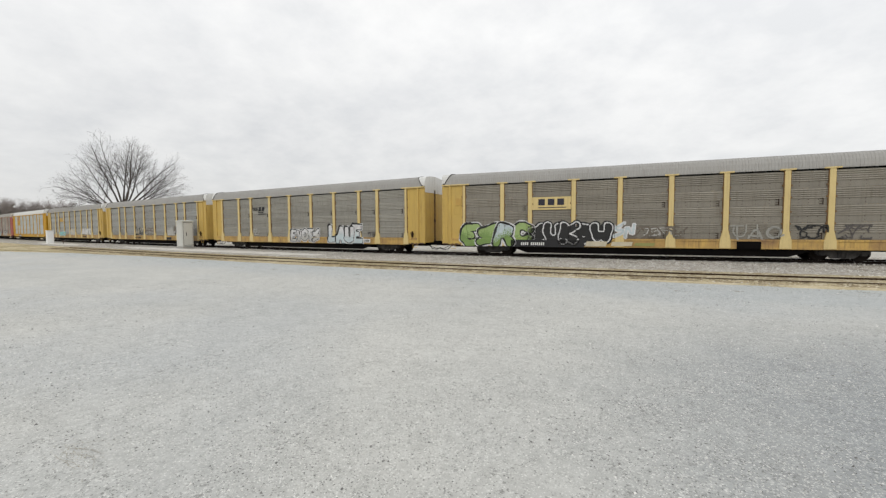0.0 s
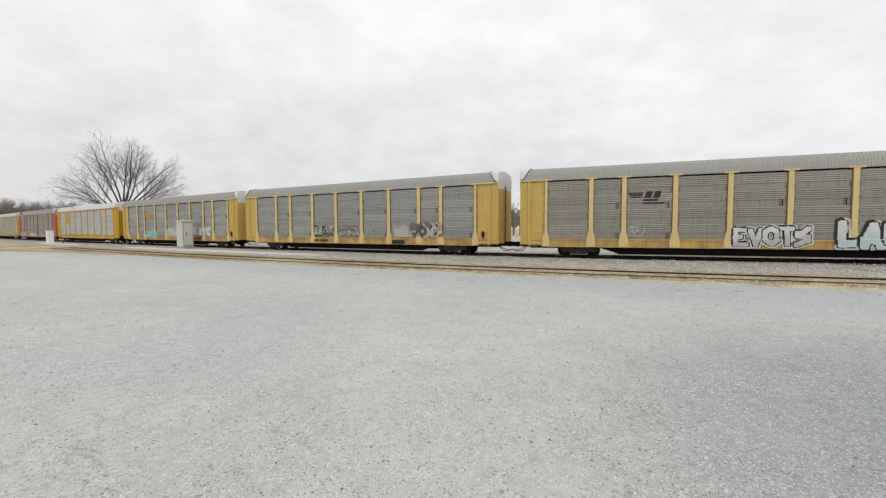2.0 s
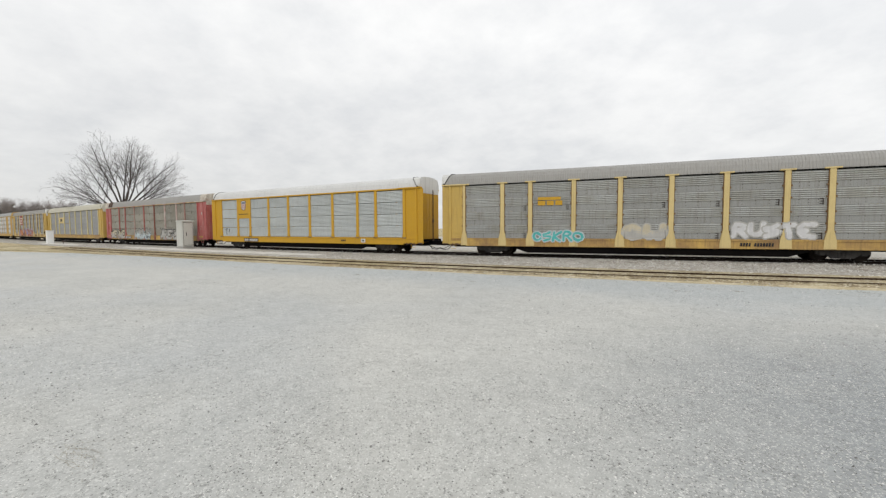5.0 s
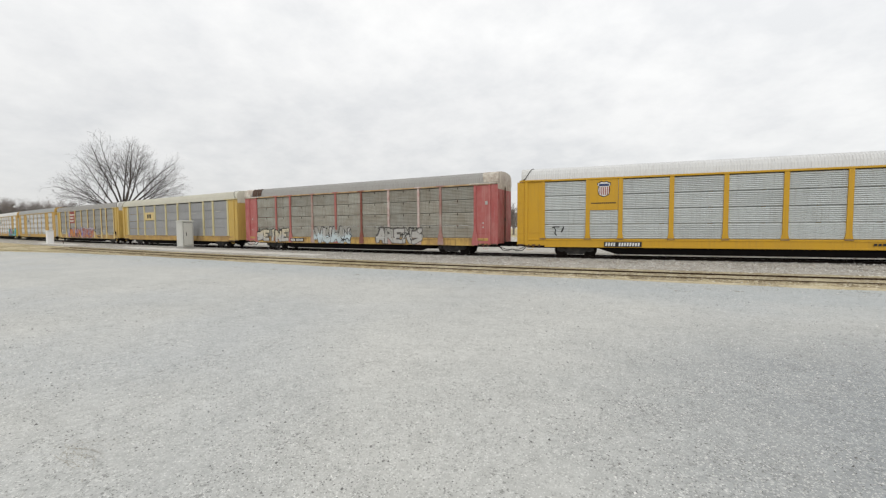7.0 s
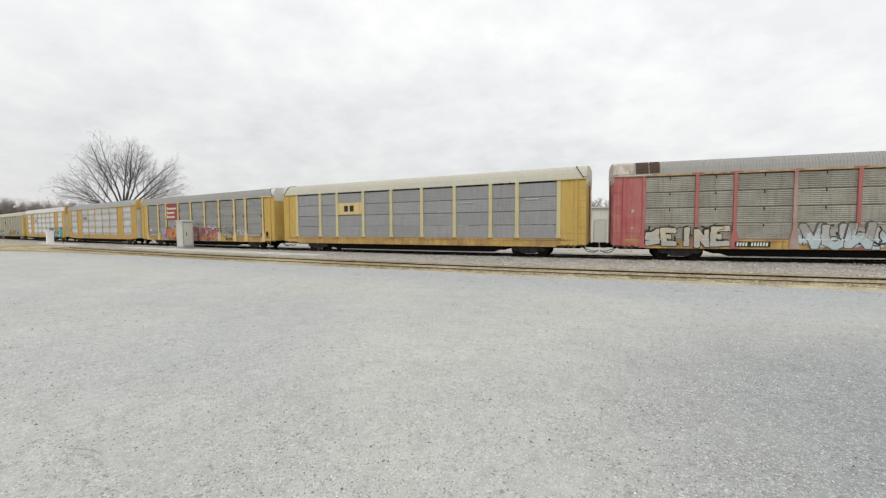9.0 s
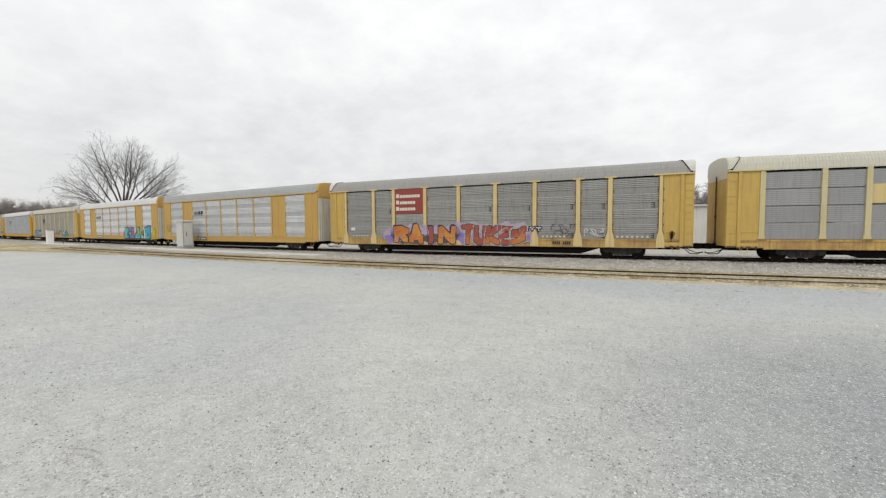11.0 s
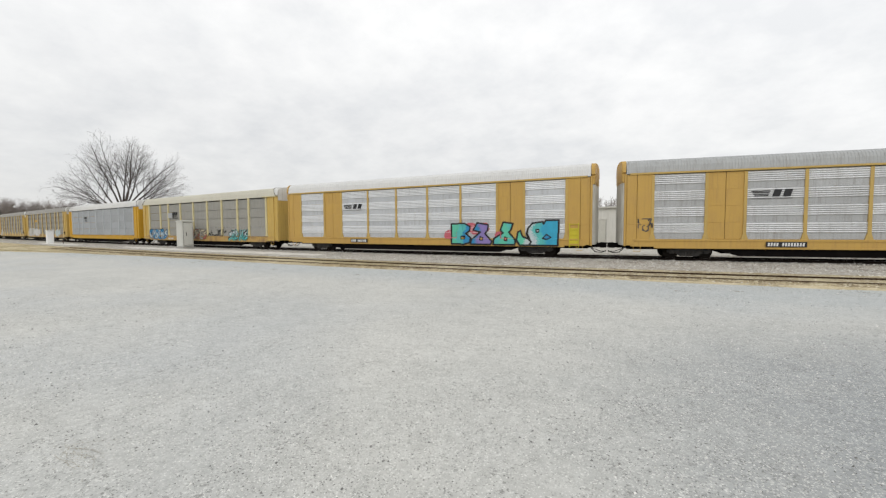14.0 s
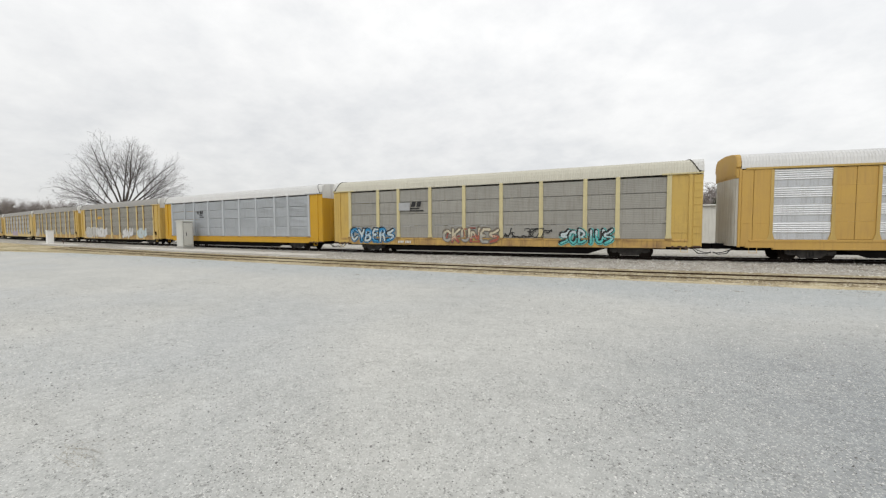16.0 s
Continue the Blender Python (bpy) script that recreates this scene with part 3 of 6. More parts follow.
def build_cracks():
    """Weathered cracks with a few dead weeds in the asphalt."""
    rng = random.Random(8)
    dark = material("crack dirt", (0.30, 0.27, 0.21), 0.95, other=(0.42, 0.39, 0.33), scale=6.0, amount=1.0)
    lines = [(-4.98 + rng.uniform(-0.22, 0.12), 1.36 + rng.uniform(-0.07, 0.09), radians(rng.choice((62, 56, 68, 22, 15, 48)) + rng.uniform(-7, 7)), rng.uniform(0.25, 0.8)) for k in range(11)]
    for k, (x, y, a, ln) in enumerate(lines + [(-6.6, 15.1, 0.1, 0.8), (-3.7, 14.9, 0.05, 0.9)]):
        bm = bmesh.new()
        p, pts = [x, y], []
        for _ in range(9):
            pts.append(tuple(p))
            a += rng.uniform(-0.28, 0.28)
            p = [p[0] + ln / 9 * math.cos(a), p[1] + ln / 9 * math.sin(a)]
        rows = []
        for i, (u, v) in enumerate(pts):
            w = rng.uniform(0.0008, 0.0026) * (1 if y < 5 else 6) * (0.4 if i in (0, 8) else 1)
            rows.append((bm.verts.new((u, v - w, 0.004)), bm.verts.new((u, v + w, 0.004))))
        for q, r in zip(rows, rows[1:]):
            bm.faces.new((q[0], r[0], r[1], q[1]))
        tagged(new("crack", mesh_of(bm, "crack", dark)), "dirt-filled crack in the worn asphalt", "crack", kind="structure")


build_cracks()


def build_knot():
    """Dry yellowish weeds at the knot of the cracks."""
    rng = np.random.default_rng(31)
    spots = [(-4.9 + rng.normal(0, 0.22), 1.42 + rng.normal(0, 0.07), 0.001, rng.uniform(0.003, 0.007)) for _ in range(170)]
    pebbles("crack_weeds", spots, material("dry crack weeds", (0.46, 0.43, 0.34), 0.95, other=(0.33, 0.30, 0.23), scale=20.0, amount=1.0), "dry yellowish weeds in the cracked asphalt", "weeds")


build_knot()

# ------------------------------------------------------------------ the train
POSTS = [-11.72, -8.92, -7.0, -4.19, -1.41, 1.41, 4.19, 7.0, 8.92, 11.72]
CAR = 28.19           # coupled length
SPEED = 16.968
FIRST = -1.62         # centre of the first car at the start, along the line
SILL_LOW, SILL_TOP, EAVE = 0.62, 1.17, 4.98
CACHE = {}


def cached(key, make, mat):
    if (key, mat.name) not in CACHE:
        CACHE[key, mat.name] = mesh_of(make(), key.split(" ")[0], [mat, DARK_RUST, FLAT_STRIP.get(mat.name, mat)] if key.startswith("side_sheet") else [mat, FLANGE] if key.startswith("post") else mat)
    return CACHE[key, mat.name]


def sheet_mesh(width, style, clip=False):
    """One corrugated side sheet, 0.92 m high, with raised ribs above a flat strip; the outside is at -y."""
    bm = bmesh.new()
    h = 0.922 if style in ("cluster", "bright") else 0.902
    if style in ("cluster", "bright"):
        ribs = [0.03, 0.15, 0.27, 0.39, 0.51]
    else:
        ribs = [0.03, 0.15, 0.27, 0.39, 0.51, 0.63, 0.75, 0.87]
    deep = {"cluster": 0.054, "bright": 0.064, "plain": 0.016, "even": 0.045, "fluted": 0.062}[style]
    prof = [(0.0, 0.0), (0.0, 0.012), (0.013, 0.012)]
    flat = []
    if style == "plain":
        flat.append(99)
    for r in reversed(ribs):
        # a rounded rib: a broad face that looks up over a short return
        z = h * (1 - r)
        flat.append(len(prof) - 1)
        prof += [(z - 0.092, 0.012), (z - 0.088, 0.012 + (deep - 0.012) * 0.7), (z - 0.065, deep), (z - 0.035, deep * 0.86), (z - 0.002, 0.012)]
    flat.append(len(prof) - 1)
    prof += [(h, 0.012), (h, 0.0)]
    ring = [[bm.verts.new((sx * width / 2, -d, z)) for z, d in prof] for sx in (-1, 1)]
    for k in range(len(prof) - 1):
        f = bm.faces.new((ring[0][k], ring[1][k], ring[1][k + 1], ring[0][k + 1]))
        # flats take the darker copy, so the ribs read brighter
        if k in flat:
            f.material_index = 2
    for r in ring:
        vs = [bm.verts.new((r[0].co.x, 0.012, z)) for z in (0, h)]
        bm.faces.new(r + [vs[1], vs[0]])
    # bolt heads and upright clips
    for bx in [] if style != "cluster" else np.arange(-width / 2 + 0.12, width / 2, max(0.3, (width - 0.24) / 4)):
        k = len(bm.faces)
        box(bm, bx - 0.016, bx + 0.016, -0.016, 0.0, 0.29, 0.335)
        bm.faces.ensure_lookup_table()
        for f in bm.faces[k:]:
            f.material_index = 1
    k = len(bm.faces)
    if style == "cluster":
        for bx in np.arange(-width / 2 + 0.12, width / 2, max(0.3, (width - 0.24) / 4)):
            box(bm, bx - 0.013, bx + 0.013, -0.014, 0.0, 0.11, 0.14)
        if clip:
            # bent strap beside the post
            x = width / 2 - 0.33
            box(bm, x - 0.012, x + 0.012, -0.048, 0.0, 0.02, 0.36)
            for q in (0.06, 0.19, 0.33):
                box(bm, x - 0.15, x - 0.012, -0.048, 0.0, q, q + 0.025)
    if style == "even":
        box(bm, -0.03, 0.03, -0.045, 0.0, h - 0.17, h - 0.02)
    bm.faces.ensure_lookup_table()
    for f in bm.faces[k:]:
        f.material_index = 1
    return bm


def filler_mesh(w):
    """Two flat plates, with a seam between them and rivets along the rims, that close a bay."""
    bm = bmesh.new()
    for x0, x1 in ((-w / 2, -0.012), (0.012, w / 2)):
        box(bm, x0, x1, -0.04, 0.012, 0, 0.932, 0.006)
        for x in (x0 + 0.06, x1 - 0.06):
            for z in (0.2, 0.5, 0.8):
                box(bm, x - 0.014, x + 0.014, -0.052, -0.04, z, z + 0.028)
    return bm


def post_mesh(kind):
    """An upright of the side, with rusty flanges and clips."""
    bm = bmesh.new()
    last = kind.endswith(" end")
    kind = kind.split(" ")[0]
    half = {"flared": 0.13, "slim": 0.085, "straight": 0.12, "thin": 0.075}[kind]
    if last and kind == "flared":
        half = 0.09
    if kind in ("flared", "slim"):
        prism(bm, [(-0.15 - half, SILL_LOW + 0.04), (0.15 + half, SILL_LOW + 0.04), (0.13 + half, 1.12), (half, 1.72), (half, EAVE), (-half, EAVE), (-half, 1.72), (-0.13 - half, 1.12)], -1.556, -1.40)
        if not last:
            box(bm, -0.23 - half, 0.23 + half, -1.58, -1.38, EAVE, EAVE + 0.085, 0.01)
    elif kind == "straight":
        prism(bm, [(-0.2, SILL_TOP - 0.05), (0.2, SILL_TOP - 0.05), (0.13, 1.5), (0.12, EAVE + 0.05), (-0.12, EAVE + 0.05), (-0.13, 1.5)], -1.535, -1.40)
    else:
        prism(bm, [(-0.2, SILL_TOP - 0.05), (0.2, SILL_TOP - 0.05), (0.08, 1.5), (0.075, EAVE + 0.05), (-0.075, EAVE + 0.05), (-0.08, 1.5)], -1.525, -1.40)
    plain = set(bm.faces)
    if kind == "flared":
        for sx in (-1, 1):
            box(bm, min(sx * half, sx * (half + 0.035)), max(sx * half, sx * (half + 0.035)), -1.51, -1.40, 1.6, EAVE - 0.02)
            for z in (1.55, 2.0, 2.65, 3.45, 4.1):
                box(bm, sx * (half + 0.06) - 0.03, sx * (half + 0.06) + 0.03, -1.52, -1.42, z, z + 0.1)
    for f in bm.faces:
        if f not in plain:
            f.material_index = 1
    return bm


ROOF_PROFILE = [(-1.53, 5.0), (-1.53, 5.10), (-1.49, 5.42), (-1.40, 5.66), (-1.22, 5.81), (-0.7, 5.89), (0.0, 5.93)]


def roof_mesh():
    """Arched roof with raised seams across it."""
    bm = bmesh.new()
    prof = ROOF_PROFILE + [(-y, z) for y, z in ROOF_PROFILE[-2::-1]]
    xs = []
    x = -13.2
    while x < 13.2 - 0.01:
        xs += [(x, 0.0), (x + 0.1, 0.0), (x + 0.112, 0.02), (x + 0.14, 0.02)]
        x += 0.15
    xs.append((13.2, 0.0))
    rings = []
    for x, up in xs:
        rings.append([bm.verts.new((x, y * (1 + up / 2.5), z + (up if k not in (0, 1, len(prof) - 2, len(prof) - 1) else 0))) for k, (y, z) in enumerate(prof)])
    for u, v in zip(rings, rings[1:]):
        for k in range(len(prof) - 1):
            bm.faces.new((u[k], v[k], v[k + 1], u[k + 1]))
    bm.faces.new(rings[0])
    bm.faces.new(rings[-1][::-1])
    return bm


def roof_end_mesh(start=(12.72, 13.24)):
    """The cap that closes the roof at a car's end (+x); its rim slants from the ridge (start[0]) to the eave (start[1])."""
    bm = bmesh.new()
    prof = [(-1.42, 4.62), (-1.42, 5.04)] + ROOF_PROFILE[1:] + [(-y, z) for y, z in ROOF_PROFILE[-2:0:-1]] + [(1.42, 5.04), (1.42, 4.62)]
    rings = []
    for x, sy, sz in ((None, 1.014, 0.024), (13.40, 1.014, 0.024), (13.45, 0.985, 0.012)):
        rings.append([bm.verts.new((x or start[0] + (start[1] - start[0]) * min(1, max(0, (5.9 - z) / 0.85)), y * sy, z + sz)) for y, z in prof])
    for u, v in zip(rings, rings[1:]):
        for k in range(len(prof) - 1):
            bm.faces.new((u[k], v[k], v[k + 1], u[k + 1]))
    bm.faces.new(rings[-1][::-1])
    return bm


def roof_rim_mesh():
    """Dark bent strip on the slanting rim of the cap (+x end), with its small hook over the eave."""
    bm = bmesh.new()
    pts = [(y * 1.02, z + 0.03) for y, z in ROOF_PROFILE[1:]] + [(-y * 1.02, z + 0.03) for y, z in ROOF_PROFILE[-2:0:-1]]
    tube(bm, [(12.72 + 0.52 * min(1, max(0, (5.93 - z) / 0.85)), y, z) for y, z in pts], 0.022, 5)
    for sy in (-1, 1):
        box(bm, 13.2, 13.3, sy * 1.56 - 0.03, sy * 1.56 + 0.03, 5.0, 5.16, 0.01)
    return bm


def end_panel_mesh():
    """Framed plate between the last post and the ladder strip (+x end, -y side)."""
    bm = bmesh.new()
    box(bm, 11.8, 12.98, -1.47, -1.42, 0.78, EAVE)
    box(bm, 12.72, 12.90, -1.545, -1.38, 0.74, EAVE, 0.012)
    box(bm, 11.86, 12.80, -1.5, -1.42, 1.55, 1.62, 0.008)
    box(bm, 11.86, 12.80, -1.53, -1.42, 0.78, 0.98, 0.008)
    for z in (2.9, 3.33):
        box(bm, 12.02, 12.5, -1.482, -1.46, z, z + 0.02)
    for x in (12.02, 12.48):
        box(bm, x, x + 0.02, -1.482, -1.46, 2.92, 3.33)
    return bm


def flush_panel_mesh():
    """Flush plates between the last bay and the corner post (+x end, -y side)."""
    bm = bmesh.new()
    box(bm, 11.7, 12.58, -1.5, -1.42, 0.78, EAVE + 0.1, 0.012)
    box(bm, 12.60, 13.16, -1.5, -1.42, 0.78, EAVE + 0.1, 0.012)
    box(bm, 13.18, 13.31, -1.54, -1.40, 0.74, EAVE + 0.16, 0.02)
    box(bm, 11.72, 13.16, -1.512, -1.49, 2.08, 2.13, 0.006)
    box(bm, 12.62, 12.84, -1.512, -1.49, 2.75, 3.35, 0.006)
    return bm


def end_beam_mesh():
    return box(bmesh.new(), 11.32, 13.42, -1.6, -1.3, EAVE, EAVE + 0.09, 0.015)


def ladder_mesh():
    """Ladder strip on the corner (+x end, -y side)."""
    bm = bmesh.new()
    box(bm, 12.96, 13.42, -1.49, -1.40, 0.72, EAVE - 0.02, 0.012)
    for z in np.arange(1.1, 4.8, 0.42):
        tube(bm, [(12.99, -1.5, z), (13.02, -1.535, z), (13.36, -1.535, z), (13.39, -1.5, z)], 0.011, 4)
    return bm


def end_door_mesh():
    """Half of the folding end door (+x end, -y side)."""
    bm = bmesh.new()
    plan = [(13.36, -1.40), (13.43, -1.36), (13.44, -1.1), (13.44, -0.56), (13.42, -0.53), (13.44, -0.5), (13.44, -0.03)]
    lo, hi = 0.8, 4.66
    cols = []
    for x, y in plan:
        cols.append([bm.verts.new(p) for p in ((x, y, lo), (x, y, hi), (x - 0.05, y + 0.02, hi), (x - 0.05, y + 0.02, lo))])
    for a, b in zip(cols, cols[1:]):
        for k in range(4):
            bm.faces.new((a[k], b[k], b[(k + 1) % 4], a[(k + 1) % 4]))
    bm.faces.new(cols[0])
    bm.faces.new(cols[-1][::-1])
    for z in (1.1, 2.4, 3.7):
        box(bm, 13.43, 13.46, -1.3, -0.1, z, z + 0.06)
    return bm


def ribbed_door_mesh():
    """Half of an end door of upright ribs, bowed outwards (+x end, -y side)."""
    bm = bmesh.new()
    plan = []
    for k in range(13):
        t = k / 12
        plan.append((13.31 + 0.13 * min(1, t * 3) ** 0.6 + (0.03 if k % 2 else 0), -1.46 + 1.45 * t ** 1.15))
    lo, hi = 0.8, 4.62
    a = [[bm.verts.new((x, y, z)) for x, y in plan] for z in (lo, hi)]
    for k in range(12):
        bm.faces.new((a[0][k], a[0][k + 1], a[1][k + 1], a[1][k]))
    b = [[bm.verts.new((x - 0.06, y + 0.04, z)) for x, y in plan] for z in (lo, hi)]
    for k in range(12):
        bm.faces.new((b[0][k], b[1][k], b[1][k + 1], b[0][k + 1]))
        for i in (0, 1):
            bm.faces.new((a[i][k], b[i][k], b[i][k + 1], a[i][k + 1]))
    for k in (0, 12):
        bm.faces.new((a[0][k], a[1][k], b[1][k], b[0][k]))
    return bm


def door_head_mesh():
    """Plate over the ribbed end door (+x end, -y side)."""
    return box(bmesh.new(), 13.3, 13.42, -1.49, -0.01, 4.63, 5.12, 0.02)


def sill_mesh():
    """Side sill of the flat car, with its lip (-y side)."""
    bm = bmesh.new()
    box(bm, -12.9, 12.9, -1.51, -1.36, SILL_LOW + 0.1, SILL_TOP - 0.12)
    box(bm, -12.75, 12.75, -1.545, -1.36, SILL_TOP - 0.12, SILL_TOP, 0.012)
    box(bm, -11.6, 11.6, -1.525, -1.36, SILL_LOW, SILL_LOW + 0.1, 0.01)
    return bm


def underframe_mesh():
    bm = bmesh.new()
    box(bm, -12.9, 12.9, -1.35, 1.35, 0.8, 1.1)
    prism(bm, [(-8.4, 0.6), (-7.2, 0.2), (7.2, 0.2), (8.4, 0.6), (8.4, 0.8), (-8.4, 0.8)], -1.38, -1.2)
    prism(bm, [(-8.4, 0.6), (-7.2, 0.2), (7.2, 0.2), (8.4, 0.6), (8.4, 0.8), (-8.4, 0.8)], 1.2, 1.38)
    box(bm, -12.9, 12.9, -0.35, 0.35, 0.5, 0.8)
    box(bm, -1.9, -0.9, -1.1, -0.5, 0.3, 0.62, 0.03)
    box(bm, 1.6, 3.1, -1.2, -0.8, 0.34, 0.6, 0.05)
    return bm


def wheelset_mesh():
    bm = bmesh.new()
    for s in (-1, 1):
        lathe(bm, [(0.16, s * 0.66), (0.28, s * 0.675), (0.38, s * 0.66), (0.455, s * 0.675), (0.455, s * 0.70), (0.42, s * 0.715), (0.415, s * 0.80), (0.36, s * 0.80), (0.34, s * 0.765), (0.17, s * 0.75), (0.13, s * 0.83)], sides=26)
        for a in range(3):
            t = a * 2.094
            x, z = 0.08 * math.cos(t), 0.08 * math.sin(t)
            box(bm, x - 0.02, x + 0.02, s * 1.03 - 0.03, s * 1.03 + 0.03, z - 0.02, z + 0.02)
    lathe(bm, [(0.085, -1.03), (0.085, 1.03)], sides=12)
    return bm


def side_frame_mesh():
    """Cast truck side frame with spring nest (-y side)."""
    bm = bmesh.new()
    prism(bm, [(-1.15, 0.36), (-0.72, 0.34), (-0.45, 0.14), (0.45, 0.14), (0.72, 0.34), (1.15, 0.36), (1.15, 0.56), (0.7, 0.60), (0.45, 0.70), (-0.45, 0.70), (-0.7, 0.60), (-1.15, 0.56)], -1.12, -0.96)
    for x in (-0.89, 0.89):
        box(bm, x - 0.14, x + 0.14, -1.17, -0.93, 0.29, 0.56, 0.03)
    for x in (-0.16, 0.0, 0.16):
        box(bm, x - 0.055, x + 0.055, -1.16, -1.1, 0.2, 0.46, 0.015)
    return bm


def coupler_mesh():
    bm = bmesh.new()
    box(bm, 12.9, 13.55, -0.16, 0.16, 0.58, 0.9, 0.02)
    prism(bm, [(13.5, 0.62), (13.75, 0.56), (14.08, 0.58), (14.08, 0.9), (13.75, 0.92), (13.5, 0.86)], -0.2, 0.14)
    tube(bm, [(13.0, -0.5, 0.75), (13.35, -0.55, 0.5), (13.7, -0.4, 0.36), (14.07, -0.3, 0.34)], 0.025, 6)
    tube(bm, [(12.9, -1.35, 0.72), (13.15, -1.3, 0.60), (13.25, -0.7, 0.62)], 0.018, 5)
    box(bm, 12.92, 13.02, -0.9, -0.5, 0.58, 0.8, 0.02)
    box(bm, 12.9, 13.3, -1.3, 1.3, 0.84, 1.05, 0.02)
    tube(bm, [(13.1, -1.2, 0.8), (13.3, -1.15, 0.66), (13.35, -0.3, 0.7)], 0.02, 5)
    tube(bm, [(13.1, -0.3, 0.6), (13.4, -0.34, 0.3), (13.8, -0.3, 0.26), (14.08, -0.28, 0.4)], 0.03, 6)
    return bm


def lever_mesh():
    """Small hand brake wheel before its housing on the end panel (+x end, -y side)."""
    bm = bmesh.new()
    prism(bm, [(12.26, 1.2), (12.38, 1.2), (12.42, 1.46), (12.36, 1.66), (12.3, 1.68), (12.24, 1.46)], -1.58, -1.5)
    for k in range(10):
        t0, t1 = k * 0.6283, (k + 1) * 0.6283
        tube(bm, [(12.33 + 0.13 * math.cos(t0), -1.62, 1.5 + 0.13 * math.sin(t0)), (12.33 + 0.13 * math.cos(t1), -1.62, 1.5 + 0.13 * math.sin(t1))], 0.016, 4)
    box(bm, 12.31, 12.35, -1.62, -1.56, 1.38, 1.62)
    tube(bm, [(12.32, -1.55, 1.25), (12.28, -1.55, 1.0)], 0.016, 5)
    return bm


def bracket_mesh():
    """Rusty brackets under the end panel and the rod along the door's edge (+x end, -y side)."""
    bm = bmesh.new()
    for x, w, h in ((11.9, 0.1, 0.16), (12.2, 0.22, 0.1), (12.6, 0.09, 0.2), (12.98, 0.4, 0.08)):
        box(bm, x, x + w, -1.53, -1.36, 0.78 - h, 0.8, 0.01)
    tube(bm, [(13.46, -0.06, 0.75), (13.46, -0.06, 4.9)], 0.022, 5)
    box(bm, 13.44, 13.49, -0.12, 0.0, 0.85, 1.0, 0.01)
    box(bm, 13.44, 13.49, -0.12, 0.0, 2.4, 2.6, 0.01)
    tube(bm, [(11.7, -1.54, 0.70), (12.9, -1.5, 0.66)], 0.016, 5)
    return bm


def step_mesh():
    bm = bmesh.new()
    tube(bm, [(12.35, -1.5, 0.75), (12.37, -1.52, 0.42), (12.73, -1.52, 0.42), (12.75, -1.5, 0.75)], 0.02, 5)
    return bm


def surface(x, z):
    """How far out the car's side stands at a spot."""
    if z < SILL_TOP:
        return 1.56
    near = min(abs(x - p) for p in POSTS)
    if near < 0.17 or (z < 1.72 and near < 0.28):
        return 1.56
    return 1.488 if abs(x) < 11.55 else 1.5


def strip(bm, pts, width, lift):
    """A band of paint along the points (x, z), lying on the car's side."""
    fine = []
    for (x0, z0), (x1, z1) in zip(pts, pts[1:]):
        n = max(1, int(math.hypot(x1 - x0, z1 - z0) / 0.09))
        fine += [(x0 + (x1 - x0) * i / n, z0 + (z1 - z0) * i / n) for i in range(n)]
    fine.append(pts[-1])
    rows = []
    for i, (x, z) in enumerate(fine):
        a, b = fine[max(i - 1, 0)], fine[min(i + 1, len(fine) - 1)]
        d = math.hypot(b[0] - a[0], b[1] - a[1]) or 1
        nx, nz = -(b[1] - a[1]) / d, (b[0] - a[0]) / d
        w = width * (1 + 0.22 * noise.noise((x * 2.1, z * 2.1, lift * 100)))
        row = []
        for k in range(-2, 3):
            u, v = x + nx * w * k / 4, max(SILL_LOW - 0.02, z + nz * w * k / 4)
            row.append(bm.verts.new((u, -surface(u, v) - lift, v)))
        rows.append(row)
    for p, q in zip(rows, rows[1:]):
        for k in range(4):
            bm.faces.new((p[k], q[k], q[k + 1], p[k + 1]))


# strokes of painted shapes on a 2 by 4 grid
SHAPES = {"E": "24 04 00 20|02 12", "V": "04 10 24", "O": "10 01 03 14 23 21 10", "T": "04 24|14 10", "S": "24 13 03 02 22 21 00", "L": "04 00 20",
          "A": "00 14 20|01 21", "U": "04 01 10 21 24", "R": "00 04 14 23 12 02|12 20", "B": "00 04 14 23 12 02|12 21 10 00", "C": "23 14 03 01 10 21",
          "Y": "04 12 24|12 10", "N": "00 04 20 24", "K": "00 04|24 02 20", "W": "04 00 12 20 24", "I": "14 10", "J": "24 21 10 01", "Q": "20 24 04 02 22|00 01"}


